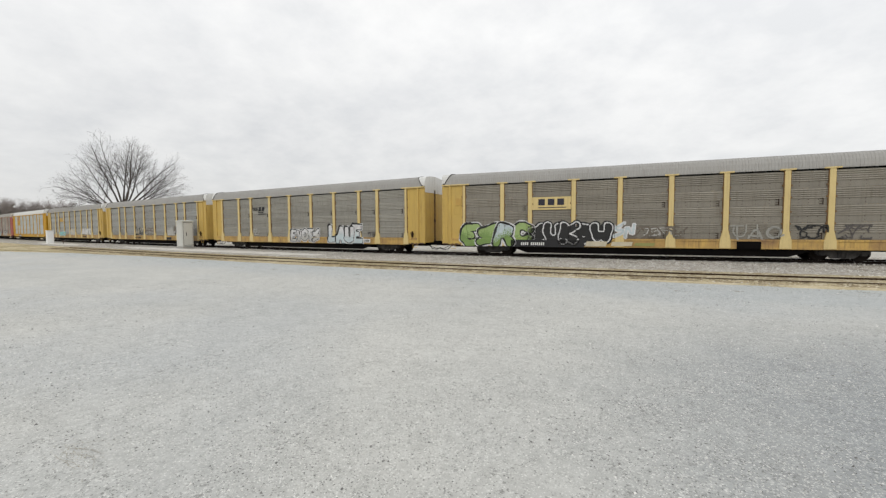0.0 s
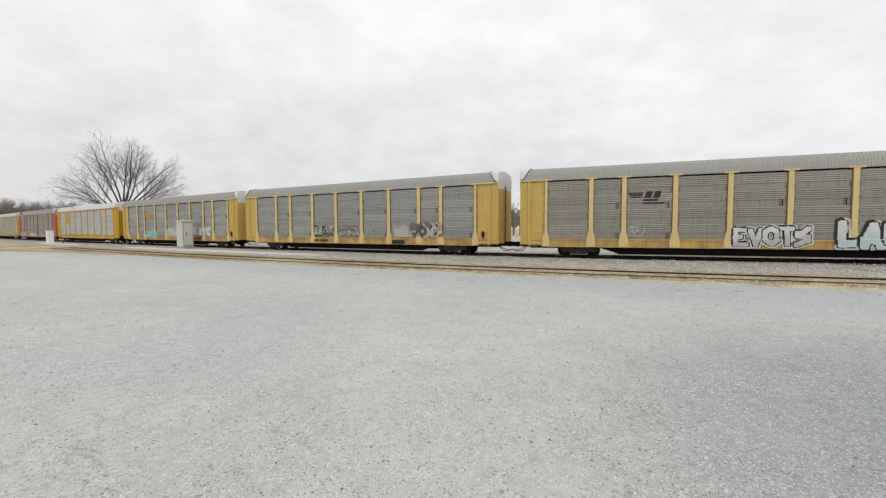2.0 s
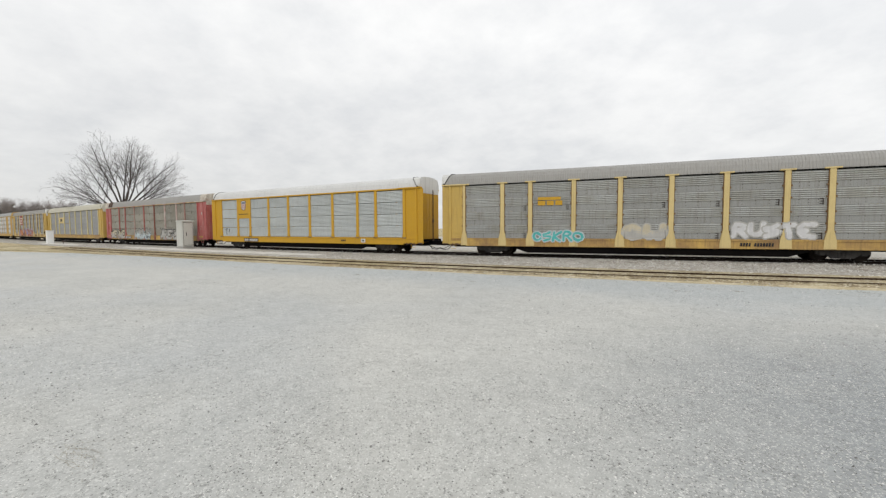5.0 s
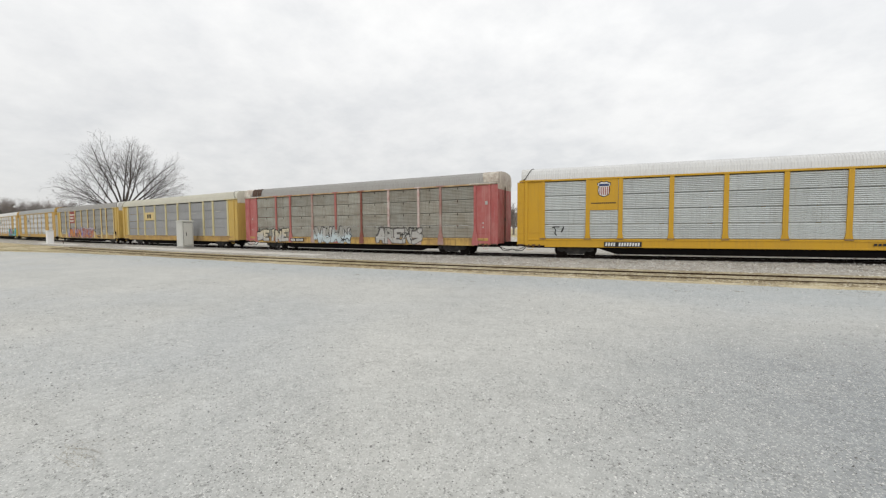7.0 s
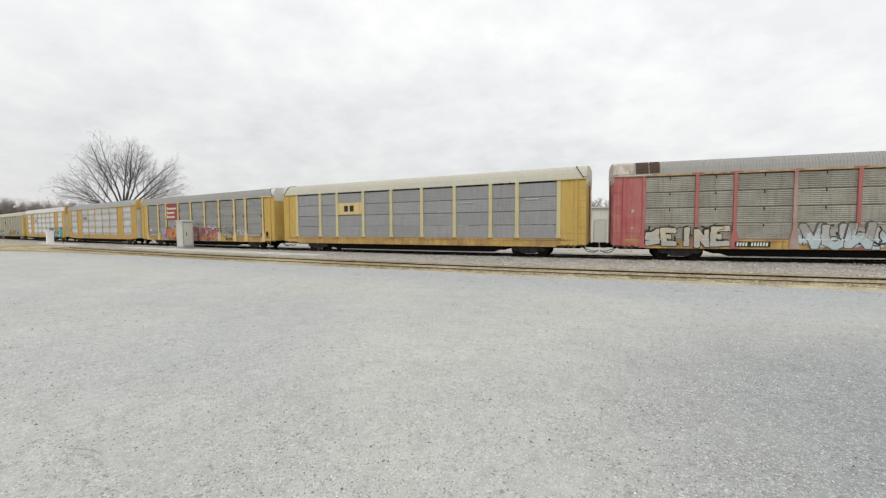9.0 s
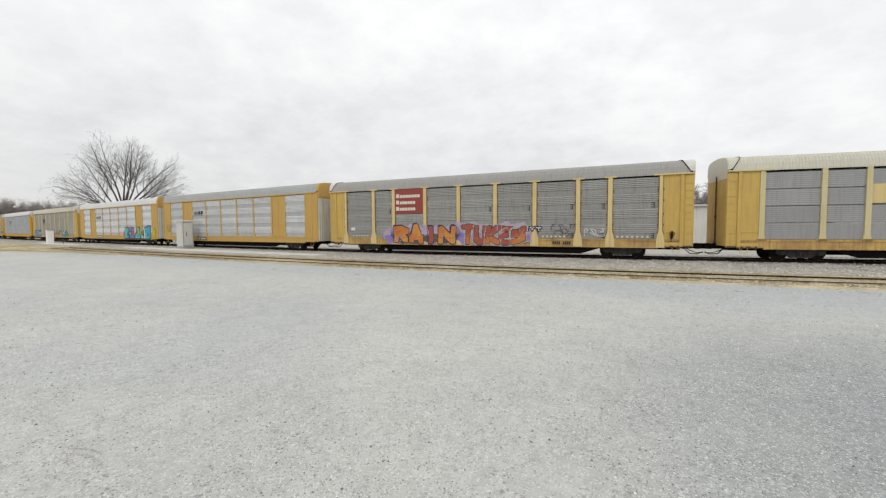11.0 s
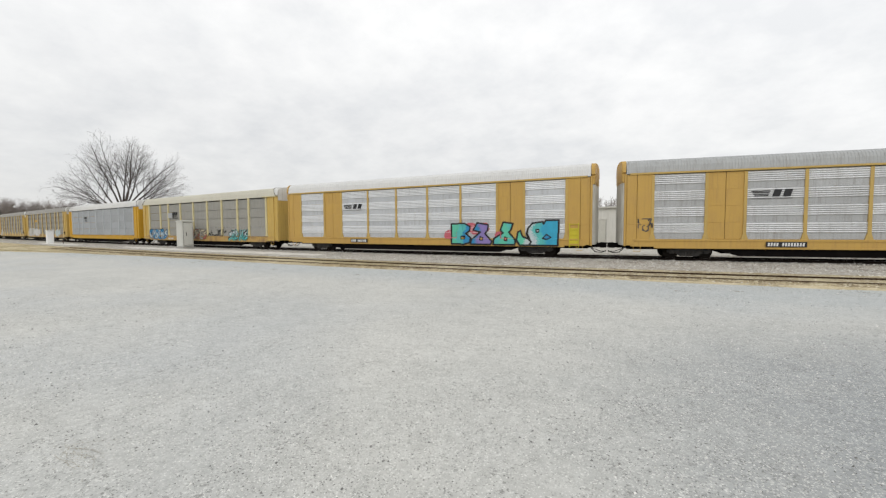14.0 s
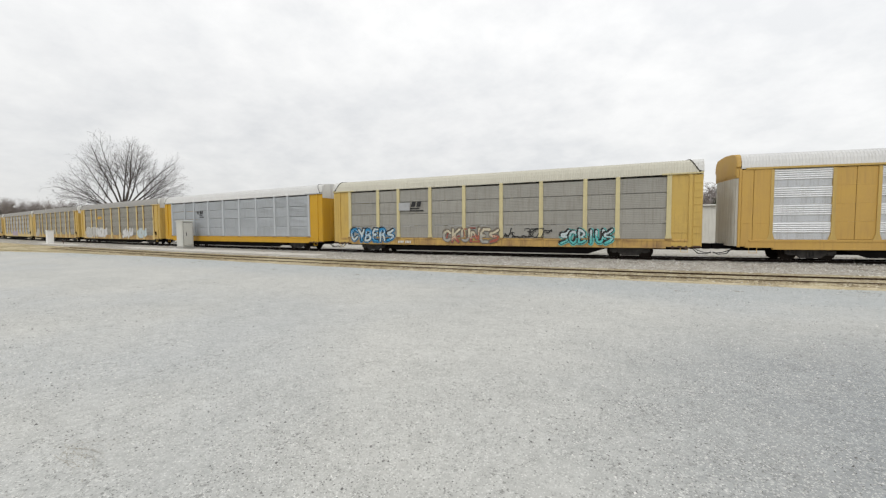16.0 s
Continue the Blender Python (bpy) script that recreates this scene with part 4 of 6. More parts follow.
def painted_shape(car, strokes, fill, outline, halo, r_fill, r_line, r_halo, lift, seed, cell=0.034, blocky=False, shadow=0.0):
    """One painted shape that lies on the car's side: filling, outline and halo grow from its strokes."""
    top = r_halo if halo else r_line
    xs, zs = [x for st in strokes for x, _ in st], [z for st in strokes for _, z in st]
    nx, nz = int((max(xs) - min(xs) + 2 * top) / cell) + 2, int((max(zs) - min(zs) + 2 * top) / cell) + 2
    gx, gz = np.meshgrid(min(xs) - top + cell * np.arange(nx + 1), min(zs) - top + cell * np.arange(nz + 1), indexing="ij")
    cx, cz = (gx[:-1, :-1] + cell / 2), (gz[:-1, :-1] + cell / 2)
    dist, under = np.full(cx.shape, 9.0), np.full(cx.shape, 9.0)
    power = 5.0 if blocky else 2.0
    for st in strokes:
        for (ax, az), (bx, bz) in zip(st, st[1:]):
            ux, uz = bx - ax, bz - az
            t = np.clip(((cx - ax) * ux + (cz - az) * uz) / (ux * ux + uz * uz + 1e-9), 0, 1)
            dist = np.minimum(dist, (np.abs(cx - ax - t * ux) ** power + np.abs(cz - az - t * uz) ** power) ** (1 / power))
            if shadow:
                under = np.minimum(under, np.hypot(cx + shadow - ax - t * ux, cz - shadow - az - t * uz))
    # uneven hand: the width sways along the shape
    dist = dist + (0.08 if blocky else 0.22) * r_fill * np.sin(cx * 5.1 + seed) * np.cos(cz * 6.3 + seed * 1.7)
    two = isinstance(fill, tuple)
    mats = [fill[0] if two else fill, outline, halo or outline, fill[1] if two else outline]
    verts, index, faces, kinds = [], {}, [], []

    def vert(i, k):
        if (i, k) not in index:
            x, z = float(gx[i, k]), float(gz[i, k])
            index[i, k] = len(verts)
            verts.append((x, -surface(x, z) - lift, z))
        return index[i, k]

    mid, span = (max(zs) + min(zs)) / 2, max(zs) - min(zs) + 0.2
    speck = np.random.default_rng(int(seed)).uniform(-0.22, 0.22, cx.shape)
    for i, k in np.argwhere((dist < top) | (under < r_line)):
        if cz[i, k] < SILL_LOW:
            continue
        d = dist[i, k]
        kind = 0 if d < r_fill else 1 if d < r_line or under[i, k] < r_line else 2
        if kind == 0 and two and (cz[i, k] - mid) / span + 0.18 * math.sin(cx[i, k] * 3 + seed) + speck[i, k] < 0:
            kind = 3
        faces.append((vert(i, k), vert(i + 1, k), vert(i + 1, k + 1), vert(i, k + 1)))
        kinds.append(kind)
    if not faces:
        return
    me = bpy.data.meshes.new("graffiti_shape")
    me.from_pydata(verts, [], faces)
    for m in mats:
        me.materials.append(m)
    me.polygons.foreach_set("material_index", kinds)
    part("graffiti_shape", me, None, car)


def painted_outline(car, rims, hole, fills, outline, seed, edge_width=0.06, cell=0.03, lift=0.008, shadow=0.07):
    """A letter-like painted shape given by its rim (x, z) and a hole; the filling runs from the first to the last colour along x."""
    xs, zs = [x for x, _ in rims], [z for _, z in rims]
    m = edge_width + shadow
    gx, gz = np.meshgrid(np.arange(min(xs) - m, max(xs) + m, cell), np.arange(min(zs) - m, max(zs) + m, cell), indexing="ij")
    cx, cz = gx[:-1, :-1] + cell / 2, gz[:-1, :-1] + cell / 2

    def inside_and_far(rim, px, pz):
        within, far = np.zeros(px.shape, bool), np.full(px.shape, 9.0)
        for (ax, az), (bx, bz) in zip(rim, rim[1:] + rim[:1]):
            ux, uz = bx - ax, bz - az
            t = np.clip(((px - ax) * ux + (pz - az) * uz) / (ux * ux + uz * uz + 1e-9), 0, 1)
            far = np.minimum(far, np.hypot(px - ax - t * ux, pz - az - t * uz))
            cross = (az > pz) != (bz > pz)
            within ^= cross & (px < ax + (pz - az) * ux / (uz if abs(uz) > 1e-9 else 1e-9))
        return within, far

    body, far = inside_and_far(rims, cx, cz)
    cast, cast_far = inside_and_far(rims, cx + shadow, cz + shadow * 0.6)
    line = (far < edge_width) | (cast & ~body)
    if hole:
        gap, gap_far = inside_and_far(hole, cx, cz)
        line |= gap_far < edge_width * 0.6
        body &= ~gap | line
    rng = np.random.default_rng(seed)
    span = (cx - min(xs)) / (max(xs) - min(xs)) + 0.10 * np.sin(cz * 4 + seed) + rng.uniform(-0.07, 0.07, cx.shape)
    verts, index, faces, kinds = [], {}, [], []
    for i, k in np.argwhere((body | line) & (cz > SILL_LOW)):
        quad = []
        for q in ((i, k), (i + 1, k), (i + 1, k + 1), (i, k + 1)):
            if q not in index:
                index[q] = len(verts)
                x, z = float(gx[q]), float(gz[q])
                verts.append((x, -surface(x, z) - lift, z))
            quad.append(index[q])
        faces.append(quad)
        kinds.append(len(fills) if line[i, k] else int(min(len(fills) - 1, max(0, span[i, k] * len(fills)))))
    me = bpy.data.meshes.new("graffiti_shape")
    me.from_pydata(verts, [], faces)
    for mt in list(fills) + [outline]:
        me.materials.append(mt)
    me.polygons.foreach_set("material_index", kinds)
    part("graffiti_shape", me, None, car)


def graffiti(car, shapes, x0, x1, z0, z1, fills, outline, halo=None, thick=0.42, seed=1, rounded=True, line=0.07, blocky=False, shadow=0.0):
    """Spray-painted shapes along the car's side, each with a filling, an outline and perhaps a halo."""
    rng = random.Random(seed)
    step = (x1 - x0) / len(shapes)
    for i, c in enumerate(shapes):
        wide, lean, tall, drop = rng.uniform(0.9, 1.08), rng.uniform(-0.2, 0.26), rng.uniform(0.9, 1.08), rng.uniform(-0.05, 0.05)
        strokes = []
        for s in SHAPES[c].split("|"):
            pts = []
            for g in s.split():
                u, v = int(g[0]) / 2, int(g[1]) / 4
                pts.append((x0 + step * (i + 0.12 + wide * u * 0.76 + lean * (v - 0.5) * 0.5 + rng.uniform(-0.05, 0.05)),
                            z0 + 0.18 + (z1 - z0 - 0.36) * (v * tall + drop + rng.uniform(-0.04, 0.04))))
            if rounded and len(pts) > 2:
                cut = [pts[0]]
                for p0, p1 in zip(pts, pts[1:]):
                    cut += [(p0[0] * 0.72 + p1[0] * 0.28, p0[1] * 0.72 + p1[1] * 0.28), (p0[0] * 0.28 + p1[0] * 0.72, p0[1] * 0.28 + p1[1] * 0.72)]
                pts = cut + [pts[-1]]
            strokes.append(pts)
        r = thick * min(1, step) / 2
        painted_shape(car, strokes, fills[i % len(fills)], outline, halo, r, r + line, r + line * 2.1, 0.006 + 0.003 * (i % 3), seed + i, blocky=blocky, shadow=shadow)


def cloud(car, x0, x1, z0, z1, mats, seed=1):
    """A sprayed patch of ground colour behind a piece."""
    rng = random.Random(seed)
    n = max(3, int((x1 - x0) / 0.5))
    mid, r = (z0 + z1) / 2, (z1 - z0) / 2 * 0.8
    pts = [(x0 + r + (x1 - x0 - 2 * r) * k / n, mid + rng.uniform(-0.18, 0.18) * r) for k in range(n + 1)]
    painted_shape(car, [pts], mats, mats[0] if isinstance(mats, tuple) else mats, None, r, r * 1.12, 0, 0.002, seed, cell=0.05)


def scrawl(car, x0, x1, z0, z1, mat, count, thick=0.04, seed=1):
    """Loose spray-can strokes that spell nothing."""
    rng = random.Random(seed)
    for k in range(count):
        x = x0 + (x1 - x0) * (k + rng.uniform(0.1, 0.5)) / count
        z = rng.uniform(z0, z1)
        pts, a = [(x, z)], rng.uniform(0, 6.28)
        for _ in range(rng.randint(5, 9)):
            a += rng.uniform(-1.3, 1.5)
            x = min(x1, max(x0, x + 0.17 * math.cos(a)))
            z = min(z1, max(z0, z + 0.2 * math.sin(a)))
            pts.append((x, z))
        bm = bmesh.new()
        strip(bm, pts, thick * rng.uniform(0.7, 1.5), 0.005 + 0.0005 * k)
        part("graffiti_stroke", bm, mat, car)


def bars(car, name, spec, mat, label="", front=0.0):
    """Flat painted bars: rows of (x0, x1, z0, z1, slant)."""
    bm = bmesh.new()
    for x0, x1, z0, z1, *sl in spec:
        k = sl[0] if sl else 0
        y = -max(surface(x0, (z0 + z1) / 2), surface(x1, (z0 + z1) / 2), surface((x0 + x1) / 2, (z0 + z1) / 2), front) - 0.012
        prism(bm, [(x0, z0), (x1, z0), (x1 + k, z1), (x0 + k, z1)], y, y + 0.004)
    return part(name, bm, mat, car, label)


def number_bars(car, x0, z0, count, mat=WHITE_BAR, size=0.19, back=None):
    w = size * 0.7
    if back:
        bars(car, "number_plate", [(x0 - 0.08, x0 + count * w + 0.08, z0 - 0.05, z0 + size + 0.05)], back, "dark painted number field")
    mark = cached("number_mark %.2f" % size, lambda: prism(bmesh.new(), [(0, 0), (w * 0.66, 0), (w * 0.8, size), (w * 0.14, size)], -1.574, -1.568), mat)
    for i in range(count):
        if i != 4:
            part("number_mark", mark, None, car).location = (x0 + i * w, 0, z0)


def mirror(me, key, sx, sy):
    k = (me.name, sx, sy)
    if k not in CACHE:
        cp = me.copy()
        cp.transform(Matrix.Diagonal((sx, sy, 1, 1)))
        if sx * sy < 0:
            cp.flip_normals()
        CACHE[k] = cp
    return CACHE[k]


def autorack(label, body=YELLOW, posts=PALE_YELLOW, panel=GREY_PANEL, roof=GREY_ROOF, ends=WHITE_END, sill=None, post="flared", sheet="cluster", filled=(), chord=None, door=None, tall=0.0, cap=None, beam=None, recess=0.0):
    """A covered car-carrier: flat car on two trucks, posts, side sheets, arched roof and end doors."""
    car = empty("autorack_car", label, "railway car", "cars of the train")
    sill = sill or (SILL_YELLOW if body is YELLOW else body)
    part("underframe", cached("underframe", underframe_mesh, BLACK_STEEL), None, car, "black steel underframe")
    for sy in (1, -1):
        part("side_sill", mirror(cached("side_sill", sill_mesh, sill), "sill", 1, sy), None, car)
        for i, x in enumerate(POSTS):
            ob = part("post", mirror(cached("post " + post + (" end" if i in (0, 9) else ""), lambda: post_mesh(post + (" end" if i in (0, 9) else "")), posts[i] if isinstance(posts, list) else posts), "post", 1, sy), None, car)
            ob.location.x = x
            if post == "straight":
                part("post_foot", mirror(cached("post_foot", lambda: box(bmesh.new(), -0.2, 0.2, -1.575, -1.557, SILL_TOP - 0.06, SILL_TOP + 0.05, 0.004), FOOT_RUST), "foot", 1, sy), None, car, "rusty foot of the post").location.x = x
        if chord:
            part("top_chord", mirror(cached("top_chord %.2f" % tall, lambda: box(bmesh.new(), -13.0, 13.0, -1.56, -1.4, EAVE - 0.04 + tall, EAVE + 0.07 + tall, 0.012), chord), "chord", 1, sy), None, car)
        for i, (a, b) in enumerate(zip(POSTS, POSTS[1:])):
            w = b - a - 0.02
            m = filled[1] if filled and i in filled[0] else panel
            kind = "flat" if m is not panel else sheet
            for r in range(4):
                if kind == "flat":
                    me = cached("filler_sheet %.2f" % w, lambda: filler_mesh(w), m)
                else:
                    clip = r in (0, 2) and i % 9 not in (0, 3)
                    me = cached("side_sheet %.2f %s %s" % (w, sheet, clip), lambda: sheet_mesh(w, sheet, clip), m)
                ob = part("side_sheet", mirror(me, "sheet", 1, sy), None, car)
                ob.location = ((a + b) / 2, -1.43 * sy, SILL_TOP + 0.015 + r * 0.934 * (1 + tall / 3.74))
                ob.scale.z = 1 + tall / 3.74
        for sx in (1, -1):
            if not door:
                part("end_panel", mirror(cached("end_panel", end_panel_mesh, body), "endp", sx, sy), None, car)
                part("end_beam", mirror(cached("end_beam", end_beam_mesh, beam or (posts[0] if isinstance(posts, list) else posts)), "endb", sx, sy), None, car).location.x = -recess * sx * (0.5 if sy > 0 else 1.0)
            if door:
                part("end_panel", mirror(cached("end_panel flush", flush_panel_mesh, body), "endp", sx, sy), None, car)
                part("end_door", mirror(cached("end_door ribbed", ribbed_door_mesh, door), "door", sx, sy), None, car, "white ribbed end door")
                part("door_head", mirror(cached("door_head", door_head_mesh, body), "head", sx, sy), None, car)
            else:
                part("end_door", mirror(cached("end_door", end_door_mesh, body), "door", sx, sy), None, car).location.x = -recess * sx
                part("ladder_strip", mirror(cached("ladder_strip", ladder_mesh, body), "ladder", sx, sy), None, car).location.x = -recess * sx * (sy < 0)
            if not door:
                part("end_bracket", mirror(cached("end_bracket", bracket_mesh, RUST), "bracket", sx, sy), None, car, "rusty brackets and rod under the end")
            part("step", mirror(cached("step", step_mesh, body), "step", sx, sy), None, car)
    top = part("roof", cached("roof", roof_mesh, roof), None, car)
    top.location.z = tall
    top.scale.x = 1 - recess / 13.2
    for sx in (1, -1):
        cut = cap or ((13.2, 13.24) if door else (12.72, 13.24))
        part("roof_end", mirror(cached("roof_end %.2f" % cut[0], lambda: roof_end_mesh(cut), ends), "rend", sx, 1), None, car).location = (-recess * sx, 0, tall)
        if not door and not cap:
            part("roof_rim", mirror(cached("roof_rim", roof_rim_mesh, WHEEL_STEEL), "rrim", sx, 1), None, car, "dark strip along the roof's end").location = (-recess * sx, 0, tall)
        part("coupler", mirror(cached("coupler", coupler_mesh, BLACK_STEEL), "coupler", sx, 1), None, car, "black coupler with hoses").location.x = -SLACK.get(len(TRAIN), 0.0)
        truck = part("truck", cached("truck", lambda: box(bmesh.new(), -0.3, 0.3, -1.0, 1.0, 0.34, 0.62, 0.04), BLACK_STEEL), None, car, "black cast steel truck")
        truck.location.x = 9.65 * sx
        for sy in (1, -1):
            part("side_frame", mirror(cached("side_frame", side_frame_mesh, TRUCK_STEEL), "frame", 1, sy), None, truck)
        for ax in (-0.89, 0.89):
            ob = part("wheelset", cached("wheelset", wheelset_mesh, WHEEL_STEEL), None, truck, "dark steel wheels on an axle")
            ob.location = (ax, 0, 0.42)
            WHEELSETS.append(ob)
    if post == "flared":
        part("brake_wheel", cached("brake_wheel", lever_mesh, DARK_RUST), None, car, "rusty hand brake wheel")
    TRAIN.append(car)
    return car


TRAIN, WHEELSETS = [], []
SLACK = {4: -0.17}   # a car whose body sits back on its cushioned couplers


def spray(name, colour):
    return paint("spray " + name, colour, streak=0.3, streak_colour=tuple(c * 0.55 + 0.03 for c in colour), amount=0.6, other=tuple(c * 0.72 for c in colour), rough=0.6, scale=2.4)


S_WHITE, S_BLACK, S_GREEN = spray("white", (0.66, 0.66, 0.66)), spray("black", (0.02, 0.02, 0.02)), spray("green", (0.20, 0.31, 0.09))
S_PALE, S_GREY, S_TEAL = spray("pale blue", (0.52, 0.60, 0.62)), spray("grey", (0.42, 0.43, 0.44)), spray("teal", (0.10, 0.48, 0.46))
S_BLUE, S_PURPLE, S_MINT = spray("blue", (0.03, 0.25, 0.50)), spray("purple", (0.26, 0.20, 0.48)), spray("mint", (0.12, 0.55, 0.38))
S_ORANGE, S_RED, S_LILAC = spray("orange", (0.55, 0.19, 0.05)), spray("brick red", (0.36, 0.09, 0.06)), spray("lilac", (0.45, 0.37, 0.49))
S_CREAM, S_FADED, S_PINK = spray("cream", (0.58, 0.52, 0.38)), spray("faded white", (0.47, 0.46, 0.43)), spray("pink", (0.55, 0.13, 0.16))
S_OLIVE = spray("olive", (0.30, 0.30, 0.10))
S_CYAN = spray("cyan blue", (0.04, 0.38, 0.58))
S_AMBER = spray("amber", (0.62, 0.28, 0.06))
S_NAVY, S_DIRT, S_ASH = spray("dark navy", (0.03, 0.025, 0.06)), spray("brown wash", (0.17, 0.145, 0.115)), spray("dirty ash", (0.36, 0.355, 0.32))
S_LIGHT_GREEN = spray("light green", (0.33, 0.45, 0.17))
S_SMOKE = spray("smoky grey", (0.10, 0.09, 0.085))


def stripes_logo(car, x, z, k=1.0, mat=BLACK_BAR, words=True):
    """Slanting stripes and two dark blocks with small bars below."""
    bars(car, "logo", [(x + 0.05 * i, x + 0.86 * k - 0.03 * i, z + 0.26 - 0.085 * i, z + 0.31 - 0.085 * i, 0.03) for i in range(4)], mat)
    for u in (0.95, 1.42):
        bm = bmesh.new()
        y = -max(surface(x + u * k, z), surface(x + (u + 0.4) * k, z)) - 0.014
        prism(bm, [(x + u * k, z - 0.03), (x + (u + 0.34) * k, z - 0.03), (x + (u + 0.45) * k, z + 0.37), (x + (u + 0.11) * k, z + 0.37)], y, y + 0.004)
        part("logo_block", bm, mat, car)
    if words:
        bars(car, "text_line", [(x + 0.86 * k, x + 1.7 * k, z - 0.2, z - 0.12), (x + 0.86 * k, x + 2.05 * k, z - 0.38, z - 0.29)], mat)
    else:
        bars(car, "logo_line", [(x - 0.02, x + 0.9 * k, z - 0.14, z - 0.115), (x + 1.0 * k, x + 1.85 * k, z - 0.14, z - 0.115)], mat)


def sign(car, x0, x1, z0, z1, mat, label):
    bm = box(bmesh.new(), x0, x1, -1.515, -1.44, z0, z1, 0.008)
    return part("sign_board", bm, mat, car, label)


def blocks(car, x0, x1, z0, z1, n, mat, gap=0.3, y=-1.521):
    """A row of plain upright blocks where the board carries letters."""
    w = (x1 - x0) / n
    bm = bmesh.new()
    for i in range(n):
        prism(bm, [(x0 + w * i, z0), (x0 + w * (i + 1 - gap), z0), (x0 + w * (i + 1 - gap), z1), (x0 + w * i, z1)], y, y + 0.005)
    part("sign_lettering", bm, mat, car)


def build_train():
    # 0: yellow board with three dark blocks, green and black lettering
    c = autorack("yellow and grey autorack with green and black graffiti", panel=BROWN_PANEL)
    sign(c, -6.9, -4.35, 3.1, 3.95, PALE_YELLOW, "yellow sign board with dark blocks")
    blocks(c, -6.45, -4.6, 3.4, 3.82, 3, INK_BAR)
    blocks(c, -6.45, -4.65, 3.22, 3.27, 1, INK_BAR, 0)
    graffiti(c, "ESRC", -11.8, -6.9, 0.68, 2.15, [(S_LIGHT_GREEN, S_GREEN), (S_LIGHT_GREEN, S_GREEN), (S_PALE, S_GREEN), (S_LIGHT_GREEN, S_GREEN)], S_BLACK, S_WHITE, 0.46, 3, line=0.085, shadow=0.05)
    cloud(c, -7.1, -1.9, 0.75, 2.1, S_BLACK, 41)
    graffiti(c, "SUKBW", -7.0, -1.95, 0.9, 2.2, [S_BLACK], S_WHITE, S_BLACK, 0.42, 4, line=0.075)
    graffiti(c, "SN", -1.75, -0.5, 1.15, 2.25, [S_PALE], S_WHITE, None, 0.18, 5)
    scrawl(c, -0.9, 2.3, 1.25, 1.9, S_DIRT, 16, 0.09, 42)
    scrawl(c, -0.3, 2.1, 1.4, 1.85, S_FADED, 9, 0.05, 6)
    graffiti(c, "TAO", 4.4, 6.9, 1.05, 2.15, [S_ASH], S_ASH, None, 0.05, 7, line=0.025)
    graffiti(c, "UIC", 4.5, 6.95, 1.1, 2.1, [S_ASH], S_ASH, None, 0.04, 11, line=0.02)
    scrawl(c, 7.4, 8.8, 1.25, 1.95, S_BLACK, 8, 0.07, 8)
    scrawl(c, 9.2, 10.6, 1.25, 1.95, S_SMOKE, 9, 0.06, 9)
    bars(c, "paint_patch", [(-12.35, -11.95, 3.55, 4.05)], OCHRE)
    bars(c, "dark_field", [(4.75, 5.9, 0.62, 1.05)], BLACK_STEEL)
    bars(c, "dark_field", [(-8.3, -3.5, 0.6, 1.08)], BLACK_BAR)
    bars(c, "paint_patch", [(-3.45, -2.2, 0.68, 1.0, 0.1)], S_CREAM)
    bars(c, "paint_patch", [(-1.9, -0.7, 0.72, 0.98, 0.05)], S_CREAM)
    bars(c, "paint_patch", [(-0.6, 0.5, 0.74, 0.92, 0.1)], S_OLIVE)
    number_bars(c, -7.6, 0.72, 12)
    # 1: striped logo, white lettering in two groups
    c = autorack("yellow and grey autorack with two white graffiti pieces")
    stripes_logo(c, -6.8, 3.72)
    graffiti(c, "EVOTS", -1.2, 2.4, 0.72, 1.9, [(S_WHITE, S_FADED)], S_BLACK, S_WHITE, 0.33, 12, False, 0.05, True, 0.04)
    graffiti(c, "LAUE", 3.6, 7.3, 0.72, 2.15, [(S_WHITE, S_PALE)], S_BLACK, S_WHITE, 0.42, 14, False, 0.06, True, 0.1)
    scrawl(c, -6.7, -5.7, 1.35, 1.95, S_FADED, 5, 0.05, 15)
    scrawl(c, 7.9, 8.75, 1.22, 1.6, S_SMOKE, 6, 0.04, 16)
    number_bars(c, 7.6, 0.8, 4, BLACK_BAR, back=WHITE_BAR)
    # 2: worn black and white tags
    c = autorack("grey autorack with worn black and white tags", panel=COOL_PANEL)
    scrawl(c, -11.4, -9.1, 1.3, 2.0, DARK_PANEL, 12, 0.05, 20)
    scrawl(c, -8.8, -7.3, 1.3, 1.95, DARK_PANEL, 7, 0.05, 21)
    scrawl(c, -4.0, -1.6, 1.25, 2.2, S_BLACK, 13, 0.06, 22)
    scrawl(c, -4.0, -1.6, 1.4, 2.1, S_CREAM, 6, 0.1, 27)
    cloud(c, -1.15, 1.2, 1.2, 2.2, (S_DIRT, COOL_PANEL), 43)
    scrawl(c, -1.1, 1.1, 1.25, 2.1, S_DIRT, 12, 0.07, 23)
    scrawl(c, -1.1, 1.1, 1.25, 2.0, S_FADED, 7, 0.05, 24)
    cloud(c, 4.55, 6.1, 1.2, 2.2, (COOL_PANEL, S_FADED), 44)
    scrawl(c, 4.7, 6.3, 1.25, 2.0, S_FADED, 9, 0.12, 28)
    cloud(c, 6.1, 9.0, 1.2, 2.4, (S_DIRT, S_FADED), 45)
    graffiti(c, "JO", 6.3, 7.7, 1.2, 2.15, [S_SMOKE], S_SMOKE, None, 0.16, 25)
    scrawl(c, 7.4, 9.0, 1.25, 2.3, S_FADED, 12, 0.1, 26)
    scrawl(c, 7.6, 9.1, 1.3, 2.3, S_RED, 8, 0.08, 29)
    graffiti(c, "T", 8.1, 8.7, 1.25, 2.2, [S_SMOKE], S_BLACK, None, 0.3, 30)
